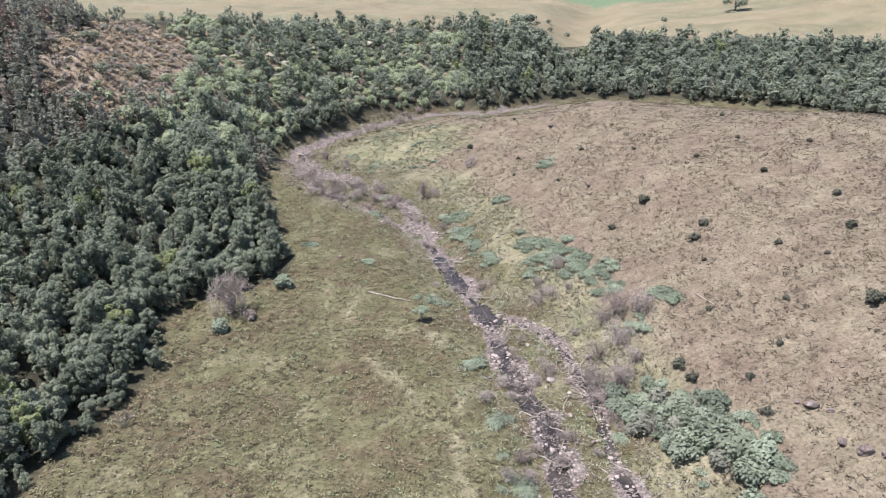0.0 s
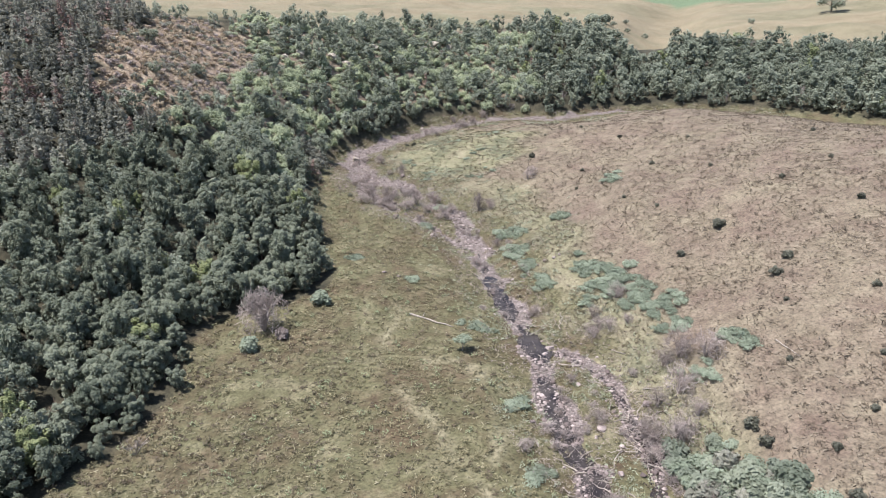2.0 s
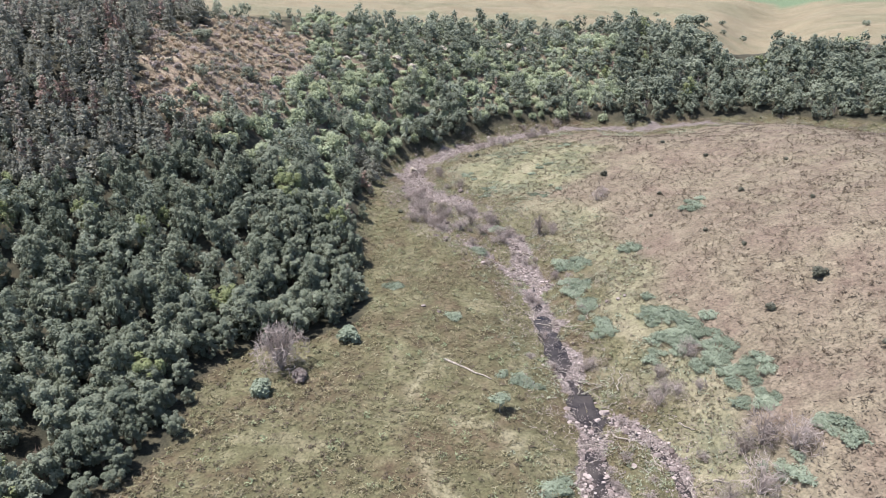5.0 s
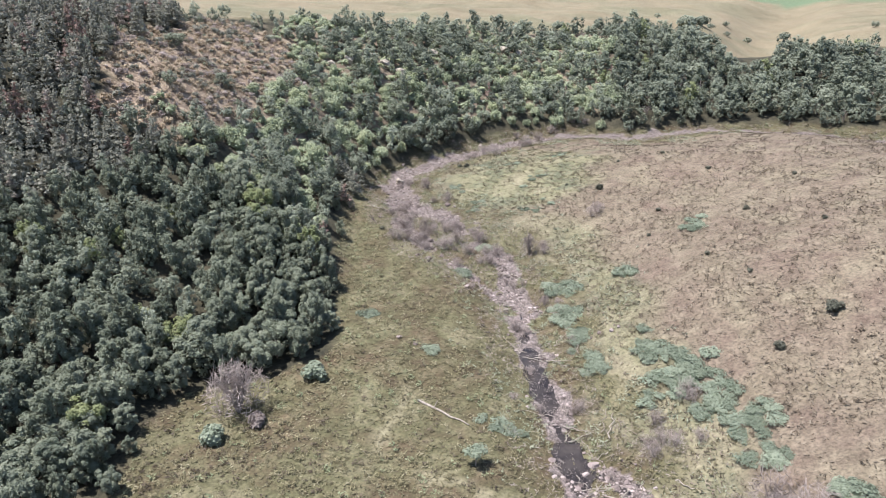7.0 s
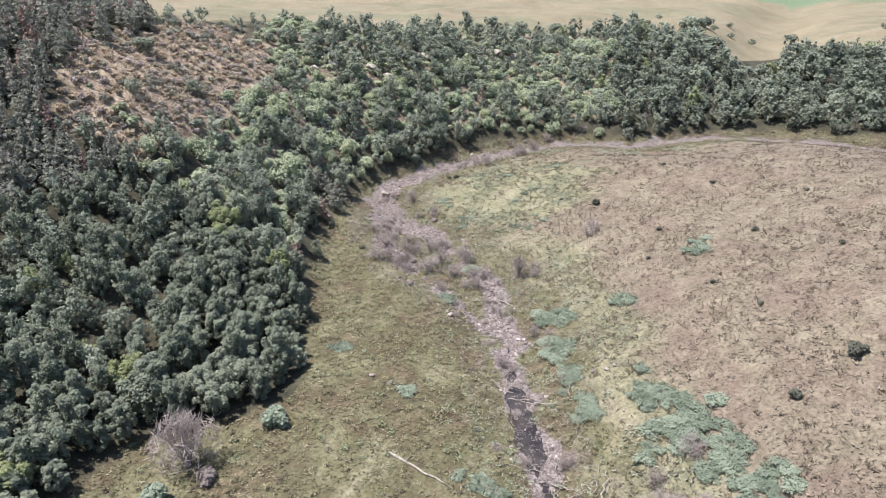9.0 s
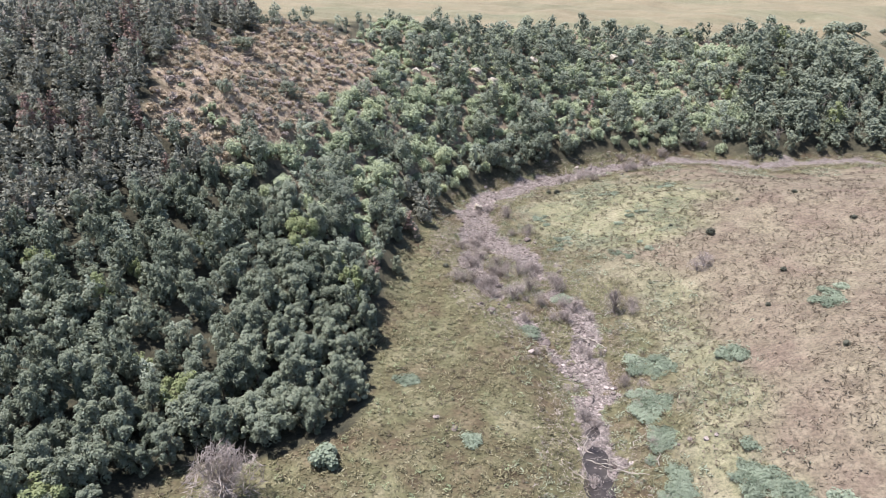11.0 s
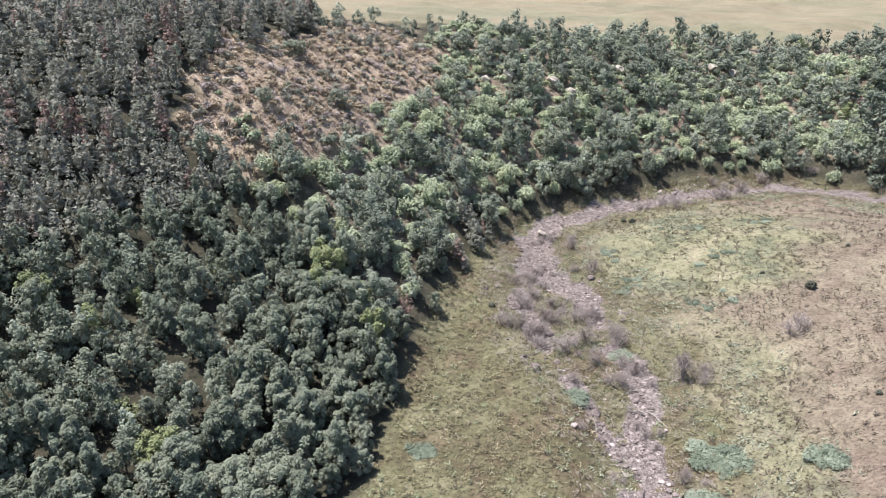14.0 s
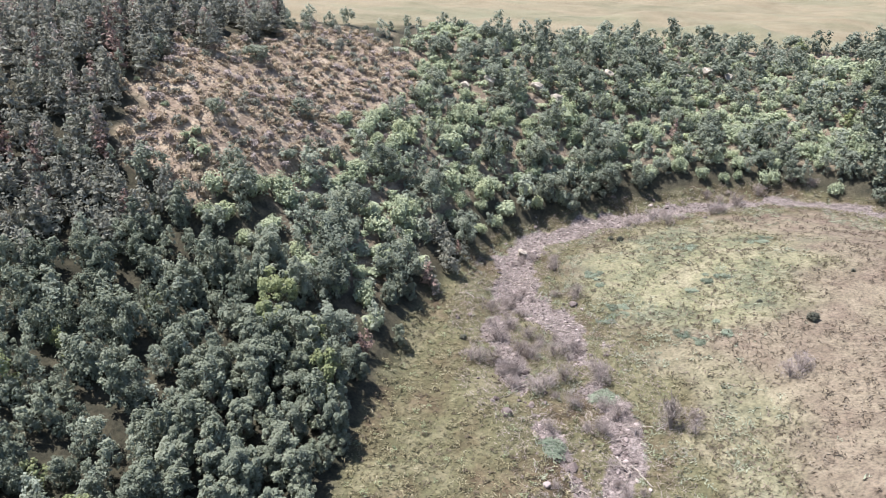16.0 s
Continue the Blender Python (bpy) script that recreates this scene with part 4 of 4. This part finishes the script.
for cx, cy, s, n in clusters:
    for j in range(n):
        q = rng.normal(size=2) * (0.9 * s * math.sqrt(n))
        k = rng.randint(4)
        where = (cx + q[0], cy + q[1], rng.uniform(0, 360), s * rng.uniform(0.6, 1.1))
        if k in used:
            copied(bare_kinds[k], *where)
        else:
            used.add(k)
            put(bare_kinds[k], *where)

for j in range(70):
    p = bed[rng.randint(len(bed))] + rng.normal(size=2) * 2.6
    copied(bare_kinds[rng.randint(4)], p[0], p[1], rng.uniform(0, 360), rng.uniform(0.3, 0.6), 0.05, rng.uniform(0.5, 0.9))

dead = thing("dead_tree", "leafless grey tree beside the wattle wood", "tree")
part("framework", mesh_of("framework", *joined([twigs_of(rng, 3.6, 2.0, 26, 12, 0.03), crown_of(rng, mound_lobes(rng, 4.0, 2.2, 10), 900, 0.7, 0.045, 1.5)]), M_TWIG), dead)
add_stem(dead, stem_of(rng, 3.0, 1.3, 0.3, 7), M_GREYWOOD)
put(dead, -20.4, 77.6, 20, 1.35)
dead = thing("dead_tree", "slim dark leafless tree beside the stream", "tree")
part("framework", mesh_of("framework", *joined([twigs_of(rng, 3.0, 1.1, 14, 10, 0.03), crown_of(rng, mound_lobes(rng, 3.0, 1.2, 8), 420, 0.6, 0.035, 1.5)]), M_TWIG), dead)
add_stem(dead, stem_of(rng, 3.0, 0.8, 0.2, 6), M_BARK)
put(dead, 4.2, 114.5, 0)
dead = thing("dead_tree", "fallen grey leafless tree at the wood's edge", "tree")
part("framework", mesh_of("framework", *twigs_of(rng, 1.6, 1.6, 10, 8, 0.03), M_GREYWOOD), dead)
put(dead, -26.0, 56.5, 0)
dead = thing("dead_shrub", "brown leafless shrub in a clearing of the wood", "shrub")
part("framework", mesh_of("framework", *twigs_of(rng, 2.2, 1.5, 20, 14, 0.03), M_MAROON), dead)
put(dead, -34.0, 59.5, 0)


def leafy_shrub(name, label, h, r, count, leaf, mat, category="shrub", group="", n=9):
    sh = thing(name, label, category, group)
    part("leaves", mesh_of("leaves", *crown_of(rng, mound_lobes(rng, h, r, n), int(count * 1.7), leaf, leaf * 0.8), mat), sh)
    part("stem", mesh_of("stem", *twigs_of(rng, h * 0.7, r * 0.6, 5, 1, 0.03), M_BARK), sh)
    return sh


put(leafy_shrub("grey_shrub", "rounded silvery shrub with a dark shaded side", 1.3, 1.1, 700, 0.2, M_TWIG), -18.2, 76.0)
put(leafy_shrub("green_shrub", "bright sage-green leafy shrub in the meadow", 1.5, 1.3, 600, 0.32, M_BRAMBLE), -21.0, 73.4)
put(leafy_shrub("green_shrub", "small sage-green shrub at the wood's edge", 1.6, 1.5, 600, 0.32, M_BRAMBLE), -15.0, 83.0)
small_tree = thing("small_tree", "small flat-crowned green tree on a thin stem", "tree")
part("trunk", mesh_of("trunk", *tube([(0, 0, -0.2), (0.05, 0.02, 0.8), (0.0, 0.0, 1.5)], [0.08, 0.06, 0.04], 6), M_GREYWOOD), small_tree, "thin pale stem")
part("crown", mesh_of("crown", *crown_of(rng, [(q[0], q[1], q[2] + 1.0, q[3], q[4], q[5] * 0.8) for q in mound_lobes(rng, 0.9, 1.1, 8)], 420, 0.26, 0.15), M_BRAMBLE), small_tree)
put(small_tree, 1.9, 72.6)

brambles = [leafy_shrub("bramble_bush", "sage-green bramble bush beside the stream", 0.7, 1.25, 380, 0.16, M_BRAMBLE, "bush", "bramble thickets by the stream") for _ in range(4)]
used = set()
thickets = [(17.6, 88.0, 1.6, 9), (19.8, 84.6, 1.8, 11), (21.8, 80.8, 1.6, 10), (23.4, 77.0, 1.4, 8), (24.2, 72.8, 1.2, 5), (18.4, 83.0, 1.3, 6), (8.2, 104, 1.5, 7), (9.2, 99, 1.4, 8), (10.2, 93.5, 1.1, 5),
            (11.8, 88.0, 1.0, 4), (28.1, 67.0, 1.2, 6), (24.3, 64.5, 1.0, 3), (23.2, 51.5, 2.0, 6), (24.6, 47, 2.2, 8), (26.6, 43.5, 2.0, 6), (21.6, 56.0, 1.2, 5), (24.5, 111.7, 1.2, 5),
            (7.2, 64.5, 0.9, 3), (8.2, 55.2, 0.9, 3), (8.6, 47.5, 1.2, 4), (3.4, 78.6, 0.9, 3), (-12.5, 95, 0.8, 2), (-4.5, 88.5, 0.5, 1), (-2.0, 117, 0.8, 2), (5, 128, 1.5, 4), (-8, 138, 1.3, 3),
            (-1, 146, 1.4, 4), (8, 150, 1.3, 3), (4, 138, 1.4, 3), (-4.8, 130, 1.3, 3), (16, 104, 1.0, 3), (-3.2, 108.5, 0.7, 2)]
for cx, cy, spread, n in thickets:
    for j in range(int(n * 2.1)):
        q = rng.normal(size=2) * spread * 0.72
        k = rng.randint(4)
        where = (cx + q[0], cy + q[1], rng.uniform(0, 360), rng.uniform(0.55, 1.0) * (0.7 if cy > 120 else 1.0), 0.12)
        if k in used:
            copied(brambles[k], *where)
        else:
            used.add(k)
            put(brambles[k], *where)

thick_bushes = [leafy_shrub("thicket_bush", "tall grey-olive bush in the thicket beside the stream" if m is M_PLANT else "tall green bush in the thicket beside the stream", 1.9, 1.5, 420, 0.34, m, "bush", "tall bushes of the near thicket") for m in (M_DARK, M_BRAMBLE, M_WATTLE, M_PLANT, M_DARK)]
for j in range(54):
    cx, cy = ((22.6, 52.5), (23.6, 48), (25.6, 44.5), (24.8, 50), (21.6, 56.5), (24.4, 47.0), (23.0, 50.5))[j % 7]
    where = (cx + rng.normal() * 1.1, cy + rng.normal() * 1.4, rng.uniform(0, 360), rng.uniform(0.5, 1.0), 0.1)
    if j < 5:
        put(thick_bushes[j], *where)
    else:
        copied(thick_bushes[j % 5], *where)

hill_bushes = [leafy_shrub("hill_bush", "small dark bush standing alone on the dry hill", 0.75, 0.62, 300, 0.15, M_GLOOM, "bush", "dark bushes on the hill", 5) for _ in range(3)]
spots = [(31.8, 87.0, 1.5), (27.0, 84.2, 1.1), (35.8, 76.9, 1.2), (33.9, 75.0, 1.2), (49.4, 73.9, 1.1), (46.8, 66.8, 1.2), (42.1, 55.0, 1.7), (13.8, 130.6, 1.2), (25.6, 56.9, 1.3), (26.0, 54.7, 1.1), (30.6, 62.5, 0.7),
         (41, 93, 0.8), (46, 84, 0.9), (24, 102, 0.7), (30, 112, 0.8), (21, 120, 0.7), (36, 104, 0.7), (48, 96, 0.7), (27, 96, 0.6), (19, 112, 0.6), (40, 68, 0.8), (37, 60, 0.7), (33, 70, 0.6), (43, 64, 0.6),
         (29, 131, 0.7), (38, 122, 0.7), (52, 110, 0.8), (24, 142, 0.7), (17, 140, 0.5), (9, 134, 0.5), (55, 90, 0.8), (34, 55, 0.8), (30, 52, 0.8), (29, 47, 0.9), (-8.5, 149, 1.0), (-17, 119.6, 0.7), (-9.9, 149.6, 0.8)]
for j, (bx, by, s) in enumerate(spots):
    if j < 3:
        put(hill_bushes[j], bx, by, 0, s)
    else:
        copied(hill_bushes[j % 3], bx, by, rng.uniform(0, 360), s)

# ---- trees standing alone ----
def field_tree(x, y, size, label, tall=1.0):
    tree = thing("field_tree", label, "tree")
    add_stem(tree, stem_of(rng, 5, 2.4), M_BARK)
    part("crown", mesh_of("crown", *crown_of(rng, [(a, b, c + 0.8, d, e, f) for a, b, c, d, e, f in wattle_lobes(rng, 4.6, 2.8)], 900, 0.45, 0.25), M_DARK), tree)
    return put(tree, x, y, 0, size, 0.1, tall)


field_tree(133, 281, 1.9, "broad dark tree standing alone on the far hill", 0.7)
put(leafy_shrub("field_bush", "dark rounded bush at the edge of the far field", 3.6, 3.0, 700, 0.6, M_DARK, "bush", "", 12), 43, 252)
put(leafy_shrub("field_bush", "smaller dark rounded bush in the far field", 2.8, 2.2, 500, 0.6, M_DARK, "bush", "", 10), 48, 256)
field_tree(-53.4, 135.6, 0.62, "dark low tree on the open russet slope", 0.7)
field_tree(-44.6, 132.4, 0.5, "small dark tree on the open russet slope", 0.9)
field_tree(-46.6, 120.4, 0.4, "small dark tree low on the open russet slope", 0.9)
field_tree(-27.5, 153.5, 0.8, "blue-green upright tree above the stream bend", 1.2)
for bx, by, bs in ((52, 262, 0.5), (58, 268, 0.4), (66, 275, 0.5), (72, 262, 0.35), (61, 285, 0.45), (36, 262, 0.4), (98, 262, 0.5), (83, 300, 0.5)):
    field_tree(bx, by, bs, "low dark bush on the far dry field", 0.7)
